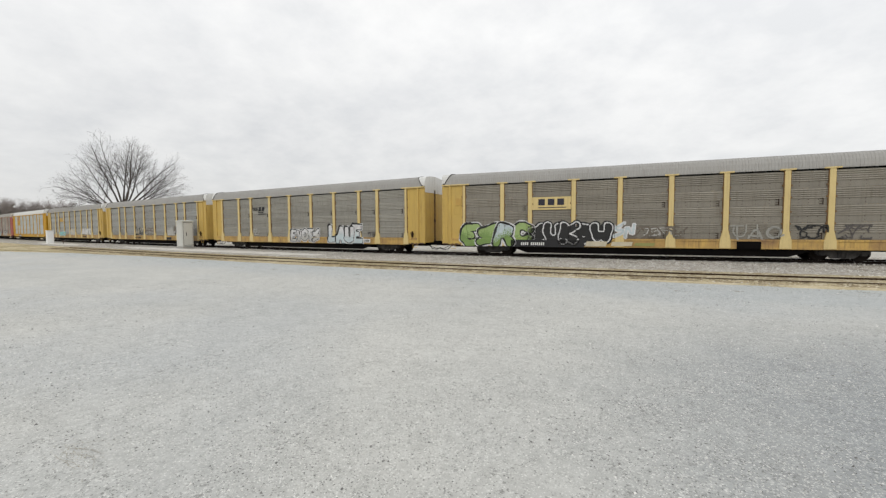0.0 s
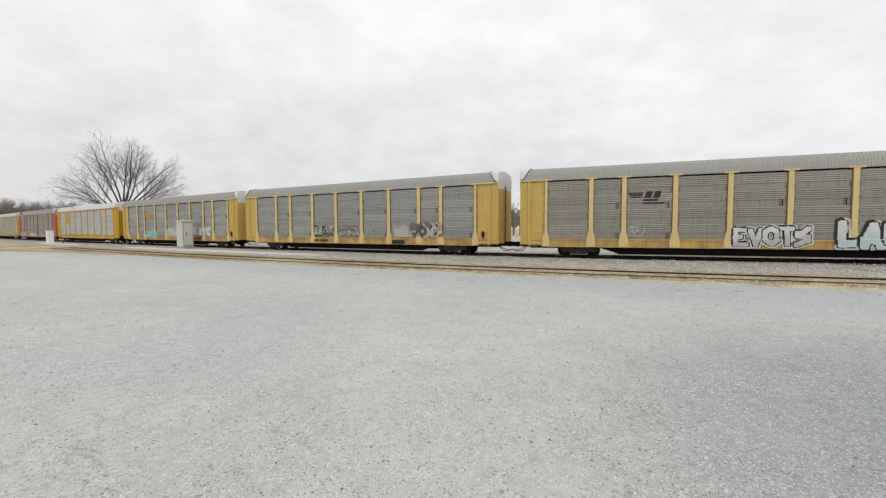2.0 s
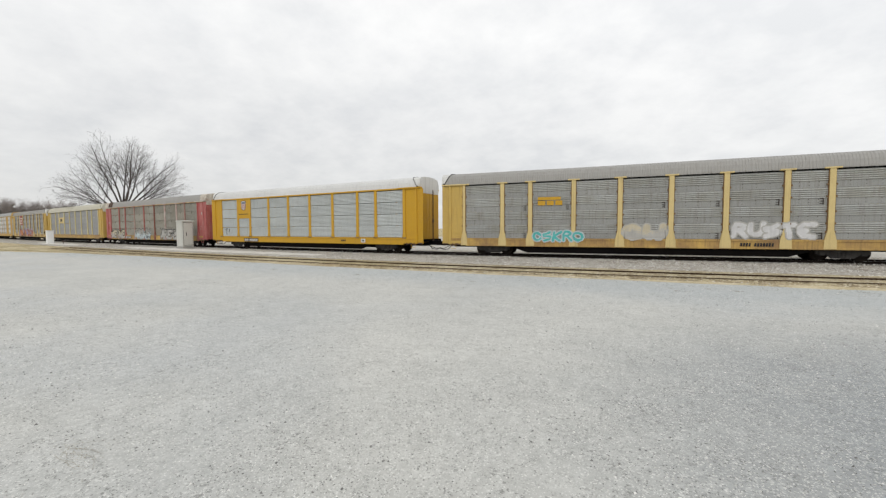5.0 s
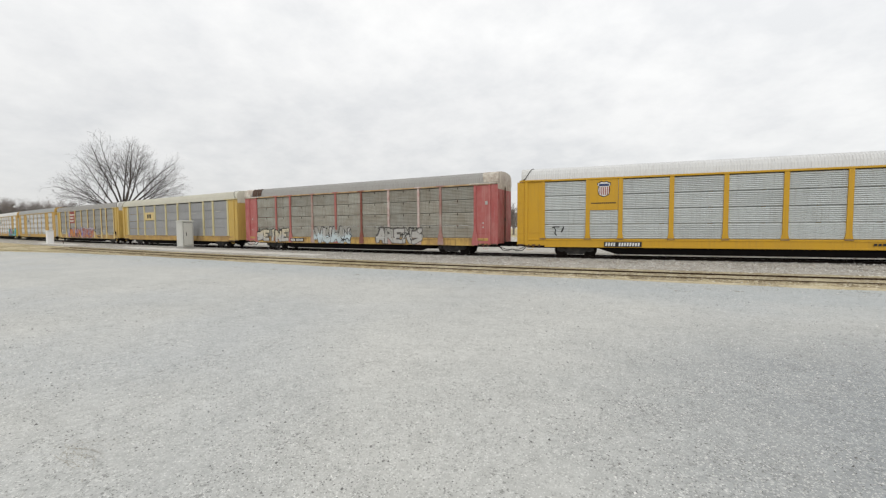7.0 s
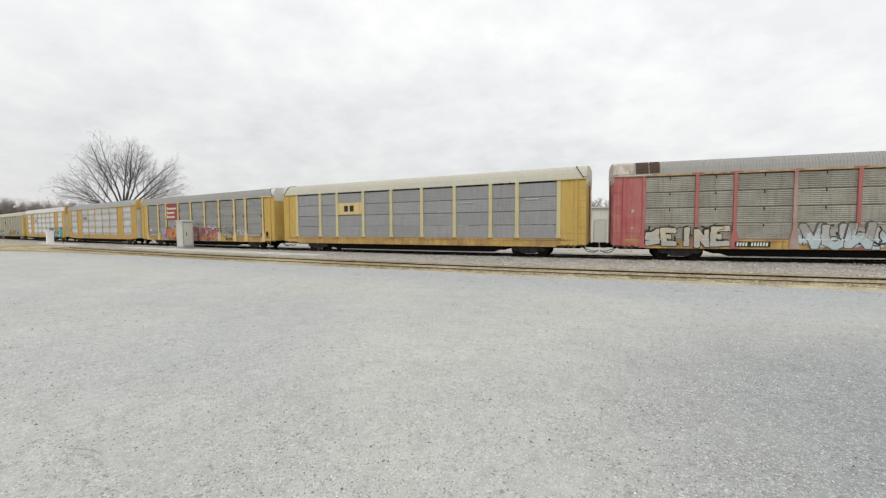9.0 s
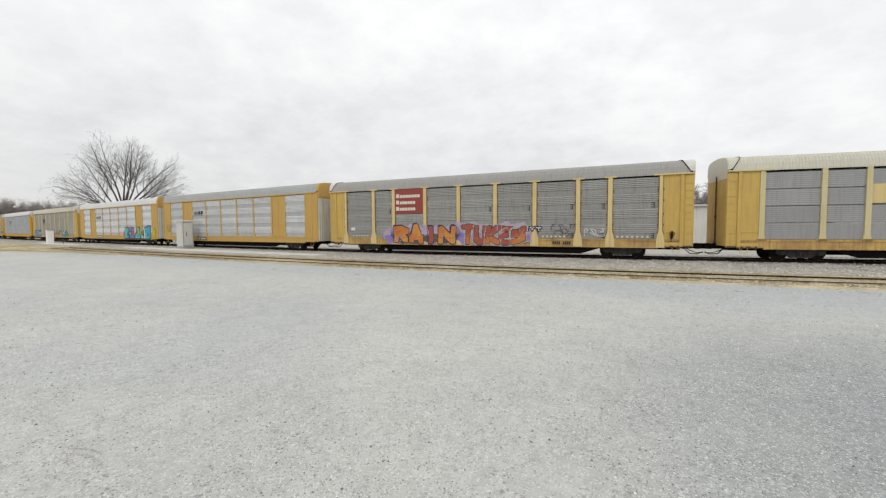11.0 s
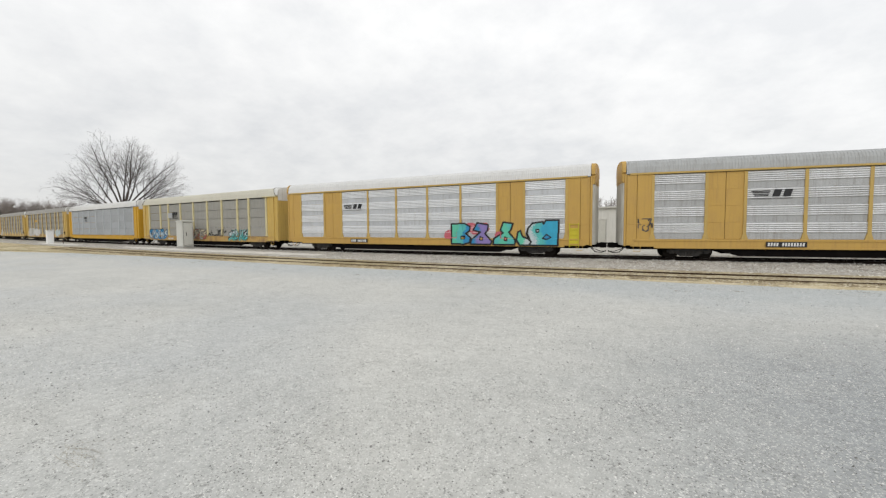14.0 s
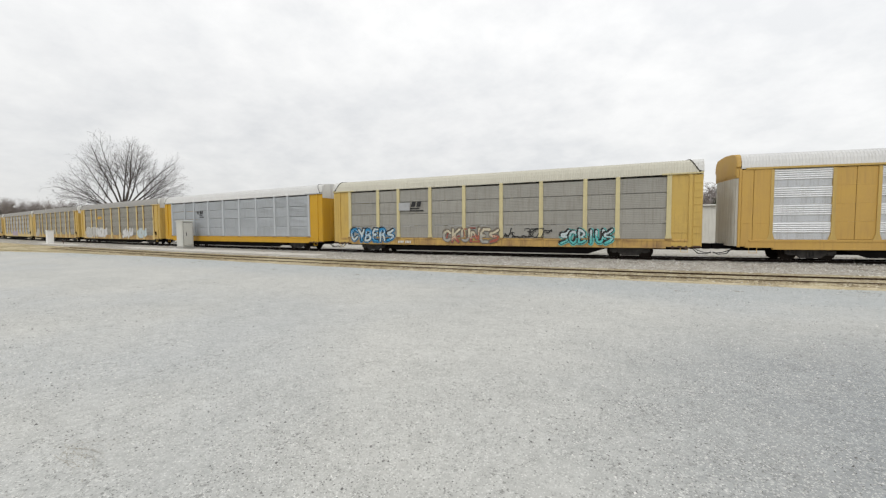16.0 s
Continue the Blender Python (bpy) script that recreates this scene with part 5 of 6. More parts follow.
    bars(c, "text_line", [(9.4 + 0.2 * i, 9.53 + 0.2 * i, 1.98, 2.06) for i in range(8)] + [(9.5 + 0.21 * i, 9.64 + 0.21 * i, 1.8, 1.87) for i in range(8)], S_FADED)
    number_bars(c, -4.0, 0.78, 13, BLACK_BAR)
    bars(c, "dark_field", [(4.5, 5.7, 0.68, 0.98)], BLACK_BAR)
    # 3: small orange board, teal and white pieces
    c = autorack("grey and yellow autorack with teal and white graffiti", panel=MOTTLED_PANEL, body=YELLOW)
    bars(c, "logo", [(-6.5, -5.0, 3.75, 3.95), (-6.5, -6.0, 3.4, 3.7), (-5.9, -5.45, 3.4, 3.7), (-5.35, -4.9, 3.4, 3.7)], BRIGHT_YELLOW)
    graffiti(c, "CSKRO", -6.8, -3.6, 0.85, 1.75, [S_TEAL], S_PALE, None, 0.22, 31)
    graffiti(c, "OW", -1.2, 1.1, 1.1, 2.1, [(S_CREAM, S_FADED)], S_FADED, None, 0.4, 32)
    graffiti(c, "RUSTE", 4.5, 8.3, 1.2, 2.2, [S_WHITE], S_FADED, None, 0.32, 33)
    number_bars(c, 4.9, 0.78, 12, BLACK_BAR)
    # 4: bright yellow with a striped shield
    c = autorack("bright yellow autorack with pale silver sheets and white roof", body=BRIGHT_YELLOW, posts=BRIGHT_YELLOW, panel=SEA_PANEL, roof=WHITE_ROOF, post="straight", sheet="fluted", chord=BRIGHT_YELLOW, recess=0.3)
    sign(c, -8.85, -7.15, 3.0, 5.0, BRIGHT_YELLOW, "yellow sign board with a striped shield")
    bm = bmesh.new()
    rim = [(-0.36, 0.28), (-0.40, -0.05), (-0.34, -0.34), (-0.2, -0.45), (0, -0.52), (0.2, -0.45), (0.34, -0.34), (0.40, -0.05), (0.36, 0.28), (0.44, 0.34), (0.42, 0.5), (0.3, 0.52), (0.2, 0.6), (0, 0.56), (-0.2, 0.6), (-0.3, 0.52), (-0.42, 0.5), (-0.44, 0.34)]
    prism(bm, [(-7.98 + u * 0.92, 4.28 + v * 0.9) for u, v in rim[::-1]], -1.522, -1.516)
    part("shield_edge", bm, BLACK_BAR, c, "dark edge of the shield")
    bm = bmesh.new()
    prism(bm, [(-7.98 + u * 0.81, 4.28 + v * 0.8) for u, v in rim[::-1]], -1.526, -1.5225)
    part("shield", bm, WHITE_BAR, c, "white shield with red stripes")
    bars(c, "shield_top", [(-8.27, -7.69, 4.5, 4.65)], BLUE_BAR, front=1.517)
    bars(c, "shield_striping", [(-8.24 + 0.107 * i, -8.185 + 0.107 * i, 3.95 if 0 < i < 5 else 4.04, 4.46) for i in range(6)], SIGN_RED, front=1.517)
    blocks(c, -8.72, -7.25, 3.4, 3.48, 12, BLACK_BAR, 0.2)
    scrawl(c, -11.2, -10.4, 1.35, 1.95, S_BLACK, 3, 0.06, 40)
    number_bars(c, -7.85, 0.72, 13, back=BLACK_BAR, size=0.22)
    bars(c, "white_field", [(7.4, 7.85, 0.75, 1.05)], WHITE_BAR)
    blocks(c, 7.48, 7.77, 0.84, 0.98, 2, BLACK_BAR, y=-1.575)
    blocks(c, 5.2, 5.75, 0.84, 0.97, 3, BLACK_BAR, y=-1.57)
    # 5: faded red ends and posts
    c = autorack("faded red autorack with dirty grey sheets and pale graffiti", body=RED, posts=[RED, ROSE, ROSE, PINK, ROSE, BROWN_RED, PEELED, PEELED, PINK, RED], panel=DARK_PANEL, roof=GREY_ROOF, ends=RUST_WHITE, sill=SILL_YELLOW, post="slim", sheet="even", chord=RUSTY_STRAW, cap=(12.25, 12.4), beam=RUST_WHITE)
    graffiti(c, "SEINE", -11.6, -7.3, 0.7, 1.85, [(S_CREAM, S_FADED)], S_BLACK, None, 0.34, 51, False, 0.035, True, 0.07)
    cloud(c, -4.1, 0.3, 0.75, 1.9, (S_ASH, S_PALE), 54)
    graffiti(c, "VUWN", -3.9, 0.2, 0.7, 2.05, [(S_ASH, S_PALE), (S_FADED, S_PALE)], S_SMOKE, None, 0.34, 52, False, 0.04, True, 0.06)
    graffiti(c, "ARENS", 3.0, 7.3, 0.7, 2.0, [S_FADED, (S_ASH, S_FADED)], S_SMOKE, None, 0.32, 53, False, 0.045, True, 0.08)
    for x0, x1, sd in ((-11.4, -7.5, 55), (-3.8, 0.3, 56), (3.1, 7.4, 57)):
        scrawl(c, x0, x1, 0.85, 1.95, S_BLACK, 9, 0.07, sd)
    for x, z in ((-6.0, 4.35), (-1.0, 4.3), (1.9, 4.45), (5.0, 4.3), (9.6, 3.6), (-3.6, 2.6), (2.2, 2.3), (10.2, 1.9)):
        bars(c, "chalk_marking", [(x, x + 0.75, z, z + 0.05)], S_ASH)
    for q in ((-12.4, -12.25, 2.8, 2.98), (-12.4, -12.3, 1.8, 1.9), (12.5, 12.68, 3.55, 3.8), (12.3, 12.4, 1.9, 2.0), (12.3, 12.4, 2.2, 2.3)):
        bars(c, "paint_patch", [q], S_FADED)
    for x0, x1 in ((-12.2, -11.5), (-11.45, -10.9)):
        bm = bmesh.new()
        ring = [[bm.verts.new((x, y * 1.02 - 0.004, z + 0.03)) for y, z in ROOF_PROFILE[1:5]] for x in (x0, x0 + 0.12, x1 - 0.1, x1)]
        for u, v in zip(ring, ring[1:]):
            for k in range(3):
                bm.faces.new((u[k], v[k], v[k + 1], u[k + 1]))
        part("roof_patch", bm, RUST, c, "rust-brown patch plate on the roof's edge")
    number_bars(c, -6.9, 0.8, 11, back=BLACK_BAR, size=0.2)
    # 6: yellow board with two dark blocks, cream roof
    c = autorack("yellow autorack with slate grey sheets and cream roof", panel=SLATE_PANEL, roof=CREAM_ROOF, ends=CREAM_ROOF, post="straight", sheet="plain", posts=STRAW_PAINT)
    sign(c, -6.9, -4.35, 3.1, 4.1, PALE_YELLOW, "yellow sign board with two dark blocks")
    blocks(c, -6.2, -5.0, 3.35, 3.85, 2, BLACK_BAR)
    bars(c, "text_line", [(4.6, 5.6, 3.7, 3.78), (9.5, 10.4, 3.8, 3.9)], S_FADED)
    # 7: red board, orange and red piece
    c = autorack("grey and yellow autorack with red sign and orange graffiti", panel=COOL_PANEL)
    sign(c, -6.9, -4.35, 3.05, 4.97, SIGN_RED, "red sign board with three pale lines")
    for i, (n, x1) in enumerate(((8, -4.6), (7, -5.0), (7, -5.0))):
        blocks(c, -6.42, x1, 4.3 - 0.5 * i, 4.52 - 0.5 * i, n - 1, CREAM_BAR, 0.14)
        blocks(c, -6.75, -6.47, 4.3 - 0.5 * i, 4.6 - 0.5 * i, 1, CREAM_BAR, 0.06)
    cloud(c, -7.9, -6.2, 0.7, 2.0, (S_LILAC, S_PURPLE), 76)
    cloud(c, -7.2, -1.3, 0.7, 2.15, (S_LILAC, S_SMOKE), 77)
    cloud(c, -2.0, 4.0, 0.7, 2.3, (S_LILAC, S_PURPLE), 78)
    graffiti(c, "RAIN", -6.9, -1.7, 0.76, 2.15, [(S_ORANGE, S_AMBER), (S_AMBER, S_ORANGE), S_RED, (S_ORANGE, S_AMBER)], S_NAVY, None, 0.4, 71, False, 0.06, True, 0.07)
    graffiti(c, "TUKES", -1.1, 3.6, 0.72, 2.1, [(S_RED, S_ORANGE), S_RED], S_NAVY, S_FADED, 0.36, 72, False, 0.045, True)
    scrawl(c, -0.9, 3.4, 0.9, 1.9, S_FADED, 9, 0.045, 79)
    graffiti(c, "KYT", 3.4, 4.7, 1.55, 2.1, [S_WHITE], S_BLACK, None, 0.14, 73)
    scrawl(c, 5.2, 6.9, 1.3, 2.1, S_SMOKE, 7, 0.05, 74)
    scrawl(c, 7.4, 8.6, 1.35, 1.8, S_WHITE, 4, 0.06, 75)
    bars(c, "white_label", [(-11.2, -10.8, 1.75, 2.0)], WHITE_BAR)
    number_bars(c, 5.4, 0.8, 9, BLACK_BAR)
    for k, (a, b) in enumerate(((-11.0, -9.3), (4.7, 6.6), (9.3, 11.3))):
        bars(c, "reflector_row", [(a + 0.28 * i, a + 0.28 * i + 0.12, 1.26, 1.36) for i in range(int((b - a) / 0.28))], CREAM_BAR)
    # 8 and 9: bright sheets with closed bays
    c = autorack("ochre autorack with bright zinc sheets and white end doors", body=OCHRE, posts=PALE_OCHRE, panel=WORN_PANEL, roof=PALE_PANEL, ends=OCHRE, post="thin", sheet="bright", filled=((1, 7), OCHRE), chord=PALE_OCHRE, door=DOOR_GREY, tall=0.13)
    stripes_logo(c, -6.75, 3.6, 1.05, words=False)
    number_bars(c, -5.9, 0.8, 13, back=BLACK_BAR)
    scrawl(c, -12.5, -11.75, 1.5, 2.4, S_SMOKE, 7, 0.06, 81)
    c = autorack("ochre autorack with bright zinc sheets and teal and blue graffiti", body=OCHRE, posts=PALE_OCHRE, panel=SILVER_PANEL, roof=WHITE_ROOF, ends=OCHRE, post="thin", sheet="bright", filled=((1, 7), OCHRE), chord=PALE_OCHRE, door=DOOR_GREY, tall=0.13)
    stripes_logo(c, -6.75, 3.6, 1.05, words=False)
    number_bars(c, -5.9, 0.8, 12, back=BLACK_BAR)
    bm = bmesh.new()
    for x in (11.95, 12.5):
        tube(bm, [(x, -1.56, 0.62), (x, -1.56, 2.2)], 0.03, 6)
    for k in range(5):
        tube(bm, [(11.95, -1.56, 0.75 + 0.34 * k), (12.5, -1.56, 0.75 + 0.34 * k)], 0.022, 6)
    box(bm, 11.97, 12.48, -1.53, -1.48, 0.85, 1.85, 0.006)
    part("ladder", bm, LEMON, c, "bright lemon yellow ladder")
    for x0, x1, z0, z1 in ((2.9, 4.2, 1.0, 1.75), (4.6, 6.4, 1.4, 2.3), (6.9, 8.0, 1.0, 1.7)):
        cloud(c, x0, x1, z0, z1, S_PINK, int(x0 * 10))
    # four block letters and a tail, each cut to its own outline
    painted_outline(c, [(3.5, 0.74), (3.45, 2.2), (4.5, 2.25), (4.95, 2.0), (4.9, 1.7), (4.6, 1.5), (5.0, 1.2), (4.95, 0.85), (4.5, 0.72)], [(4.25, 1.1), (4.25, 1.3), (4.55, 1.3), (4.55, 1.1)], (S_MINT, S_TEAL, S_BLUE), S_BLACK, 91)
    painted_outline(c, [(5.0, 0.74), (5.1, 1.1), (5.75, 1.6), (5.2, 1.75), (5.5, 2.28), (6.35, 2.12), (6.3, 1.75), (6.1, 1.5), (6.65, 0.95), (6.55, 0.74)], [(5.72, 1.05), (5.72, 1.3), (5.95, 1.2), (5.95, 1.02)], (S_BLUE, S_PURPLE, S_PURPLE), S_BLACK, 92)
    painted_outline(c, [(6.75, 0.74), (6.8, 1.15), (7.45, 1.55), (7.25, 1.75), (7.45, 2.3), (8.15, 2.2), (8.0, 1.75), (7.85, 1.6), (8.35, 1.05), (8.3, 0.74)], [(7.55, 1.02), (7.55, 1.28), (7.75, 1.2), (7.75, 1.0)], (S_TEAL, S_MINT, S_TEAL), S_BLACK, 93)
    painted_outline(c, [(8.65, 0.72), (8.42, 1.1), (8.5, 1.6), (8.7, 1.7), (8.85, 1.3), (9.25, 1.15), (9.45, 0.95), (9.3, 0.72)], [], (S_MINT, S_PALE), S_BLACK, 94, lift=0.012)
    painted_outline(c, [(9.3, 0.72), (9.35, 1.1), (9.15, 1.5), (9.2, 1.85), (9.5, 2.2), (10.2, 2.3), (10.25, 2.15), (10.4, 2.38), (11.25, 2.4), (11.2, 0.72)], [(9.75, 1.6), (9.75, 1.78), (9.95, 1.78), (9.95, 1.6)], (S_PALE, S_TEAL, S_CYAN, S_CYAN), S_BLACK, 95)
    painted_outline(c, [(10.2, 1.2), (10.45, 1.45), (10.75, 1.25), (10.5, 1.12)], [], (S_BLUE, S_BLUE), S_BLACK, 96, lift=0.014, edge_width=0.04)
    scrawl(c, 10.7, 11.1, 1.5, 2.0, S_BLUE, 4, 0.04, 97)
    # 10: white roof, dark sheets, three coloured pieces
    c = autorack("yellow autorack with taupe sheets, white roof and coloured graffiti", panel=TAUPE_PANEL, roof=CREAM_ROOF, ends=WHITE_END, post="straight", sheet="plain", posts=STRAW_PAINT)
    stripes_logo(c, -6.8, 3.6)
    bars(c, "pale_field", [(-6.9, -5.9, 3.3, 3.9)], S_GREY)
    graffiti(c, "CYBERS", -11.6, -7.4, 0.72, 2.0, [(S_BLUE, S_PALE), (S_PALE, S_BLUE)], S_BLACK, S_BLUE, 0.24, 101, line=0.05, shadow=0.05)
    graffiti(c, "CKUNES", -3.1, 1.3, 0.72, 1.95, [(S_CREAM, S_ASH), (S_CREAM, S_RED)], S_DIRT, None, 0.22, 102, line=0.05, shadow=0.06)
    scrawl(c, -3.0, 1.3, 0.9, 1.9, S_RED, 9, 0.06, 105)
    scrawl(c, 1.6, 4.9, 1.25, 1.85, S_BLACK, 14, 0.06, 103)
    graffiti(c, "SOBIUS", 5.5, 8.7, 0.72, 1.85, [(S_PALE, S_TEAL)], S_BLACK, S_TEAL, 0.24, 104, line=0.05, shadow=0.06)
    number_bars(c, -7.0, 0.75, 9)
    # 11: pale blue sheets
    c = autorack("yellow autorack with pale blue-grey sheets and white roof", panel=BLUE_PANEL, roof=WHITE_ROOF, body=BRIGHT_YELLOW, posts=BLUE_PANEL, post="straight", sheet="fluted")
    stripes_logo(c, -6.5, 3.6, 0.7)
    # 12
    c = autorack("grey and yellow autorack with faded white graffiti", panel=GREY_PANEL)
    graffiti(c, "OBSO", -11.3, -7.4, 0.9, 2.3, [S_FADED], S_WHITE, None, 0.5, 121)
    graffiti(c, "REBS", -7.0, -3.2, 0.9, 2.2, [S_WHITE], S_FADED, None, 0.4, 122)
    graffiti(c, "SAW", 2.4, 5.6, 0.9, 2.1, [S_WHITE], S_FADED, None, 0.4, 123)
    graffiti(c, "EN", 7.2, 9.6, 0.9, 2.0, [S_PALE], S_GREY, None, 0.5, 124)
    bars(c, "logo", [(-6.5, -5.0, 3.5, 3.9)], BRIGHT_YELLOW)
    # 13 to 15: seen far off only
    c = autorack("grey autorack with yellow ends and a white tag", panel=GREY_PANEL)
    graffiti(c, "AN", -11.3, -9.0, 0.9, 2.6, [S_FADED], S_FADED, None, 0.5, 131)
    c = autorack("pale grey autorack with faded yellow ends", panel=PALE_PANEL, body=PALE_YELLOW)
    graffiti(c, "OSRE", -4.0, 1.0, 0.8, 1.8, [S_LILAC], S_FADED, None, 0.4, 141)
    autorack("grey autorack with yellow ends, far down the train", panel=GREY_PANEL)


build_train()

# ------------------------------------------------------------------ things by the track
CASE_GREY = paint("light grey enamel", (0.60, 0.60, 0.56), other=(0.52, 0.52, 0.48), streak=0.15)
BOX_WHITE = paint("white enamel", (0.86, 0.86, 0.86), other=(0.74, 0.74, 0.74), streak=0.1)
CONCRETE = material("grey concrete", (0.40, 0.39, 0.36), 0.9, other=(0.30, 0.29, 0.27), grain=0.2)
WALL_WHITE = paint("off-white sheet wall", (0.66, 0.65, 0.60), other=(0.56, 0.55, 0.50), streak=0.2)
DOOR_CREAM = paint("cream roller door", (0.55, 0.54, 0.48), other=(0.47, 0.46, 0.41), streak=0.15)
BARK = material("grey brown bark", (0.085, 0.07, 0.06), 0.9, other=(0.05, 0.042, 0.038), grain=0.3)
TWIG = material("grey twigs", (0.095, 0.082, 0.078), 0.9, other=(0.065, 0.056, 0.053))
PALE_TWIG = material("pale twigs", (0.22, 0.21, 0.19), 0.9, other=(0.15, 0.14, 0.13))
# far twigs carry the haze of distance in their paler colour
FAR_TWIG = material("brown winter woods", (0.30, 0.27, 0.255), 0.95, other=(0.21, 0.19, 0.175), scale=0.05)
NEEDLE = material("dark evergreen leaves", (0.035, 0.05, 0.025), 0.8, other=(0.055, 0.07, 0.035), scale=1.0, amount=1.0)


def build_case():
    """Tall signal case on a concrete footing beside the main track."""
    x, y, h = line(-46.5, -2.78)
    case = empty("signal_cabinet", "tall light grey metal signal cabinet on a concrete footing", "cabinet", m=pose(x, y, 0.0, 0, 0, math.degrees(h)))
    part("footing", box(bmesh.new(), -0.75, 0.75, -0.66, 0.64, -0.05, 0.26, 0.02), CONCRETE, case, "low concrete footing")
    part("body", box(bmesh.new(), -0.64, 0.62, -0.57, 0.56, 0.3, 3.02, 0.02), CASE_GREY, case)
    for lx in (-0.55, 0.53):
        for ly in (-0.48, 0.47):
            part("foot", box(bmesh.new(), lx - 0.05, lx + 0.05, ly - 0.05, ly + 0.05, 0.255, 0.31), CASE_GREY, case)
    bm = bmesh.new()
    prism(bm, [(-0.72, 3.02), (0.7, 3.02), (0.7, 3.08), (0.0, 3.16), (-0.72, 3.08)], -0.65, 0.64)
    part("lid", bm, CASE_GREY, case, "overhanging metal lid")
    # dark plate added behind the door to draw the line of its gap
    part("door_seal", box(bmesh.new(), 0.621, 0.63, -0.49, 0.49, 0.42, 2.93), RAIL_STEEL, case, "dark plate drawn as the gap around the door")
    door = part("door", box(bmesh.new(), 0.632, 0.655, -0.465, 0.465, 0.45, 2.9, 0.01), CASE_GREY, case)
    part("handle", box(bmesh.new(), 0.652, 0.70, -0.22, -0.16, 1.45, 1.85, 0.012), BLACK_STEEL, door, "black door handle")
    part("panel", box(bmesh.new(), -0.5, 0.5, -0.595, -0.57, 0.45, 2.9, 0.01), CASE_GREY, case)
    for k in range(4):
        part("louvre", box(bmesh.new(), -0.3, 0.3, -0.61, -0.596, 2.45 + 0.08 * k, 2.49 + 0.08 * k, 0.004), CASE_GREY, case)


def build_box():
    x, y, h = line(-84.6, -4.6)
    b = empty("equipment_box", "white painted metal equipment box standing in dry grass", "box", m=pose(x, y, 0.0, 0, 0, math.degrees(h)))
    part("body", box(bmesh.new(), -0.33, 0.33, -0.4, 0.4, -0.03, 2.05, 0.02), BOX_WHITE, b)
    part("lid", box(bmesh.new(), -0.37, 0.37, -0.44, 0.44, 2.05, 2.12, 0.02), BOX_WHITE, b)
    part("door", box(bmesh.new(), 0.332, 0.35, -0.32, 0.32, 0.2, 1.9, 0.008), BOX_WHITE, b)


def build_bits():
    x, y, h = line(-81.5, -3.8)
    tagged(part("marker_stake", tube(bmesh.new(), [(0, 0, -0.03), (-0.12, 0.0, 0.55)], 0.07, 6, 0.8), RUST, None, "short dark leaning marker stake in the gravel"), category="stake").location = (x, y, 0)
    bm = bmesh.new()
    bmesh.ops.create_icosphere(bm, subdivisions=2, radius=0.34)
    for v in bm.verts:
        v.co *= 1 + 0.25 * noise.noise(v.co * 3)
        v.co.z *= 0.55
    ob = tagged(part("rock", bm, STONE, None, "pale limestone rock in dry grass"), category="rock")
    ob.location = (-61.1, 20.9, 0.1)


def sticks(verts, faces, a, b, r0, r1, sides=3):
    """Adds a tapered stick to lists of vertices and faces."""
    d = (b - a).normalized()
    u = d.cross(Vector((0.3, 0.2, 1)) if abs(d.z) < 0.95 else Vector((1, 0, 0))).normalized()
    v = d.cross(u)
    k = len(verts)
    for p, r in ((a, r0), (b, r1)):
        for i in range(sides):
            t = 2 * math.pi * i / sides
            verts.append(p + (u * math.cos(t) + v * math.sin(t)) * r)
    for i in range(sides):
        j = (i + 1) % sides
        faces.append((k + i, k + j, k + sides + j, k + sides + i))


def grow(rng, out, p, d, length, r, level, last, lift=0.12):
    """Grows a limb with its twigs; out[0] takes thick wood, out[1] the twigs."""
    n = 5 if level < 2 else 4 if level < 4 else 3
    thick = level < 2
    verts, faces = out[0] if thick else out[1]
    for i in range(n):
        w = 0.16 + 0.05 * level
        d = (d + Vector((rng.uniform(-w, w), rng.uniform(-w, w), rng.uniform(-w, w) + lift * (0.4 if level else 1)))).normalized()
        q = p + d * (length / n)
        r1 = r * (1 - 0.55 / n)
        sticks(verts, faces, p, q, r, r1, 6 if thick else 3)
        p, r = q, r1
        if level < last and i >= 1 - (level > 1):
            for _ in range((1, 1, 2, 3)[level] if level < 4 else 1):
                ax = d.cross(Vector((rng.uniform(-1, 1), rng.uniform(-1, 1), rng.uniform(-1, 1)))).normalized()
                a = radians(rng.uniform(22, 58))
                grow(rng, out, p, d * math.cos(a) + ax * math.sin(a), length * rng.uniform(0.42, 0.62), r * 0.46, level + 1, last, lift)
    if level < last:
        grow(rng, out, p, d, length * 0.5, r * 0.8, level + 1, last, lift)


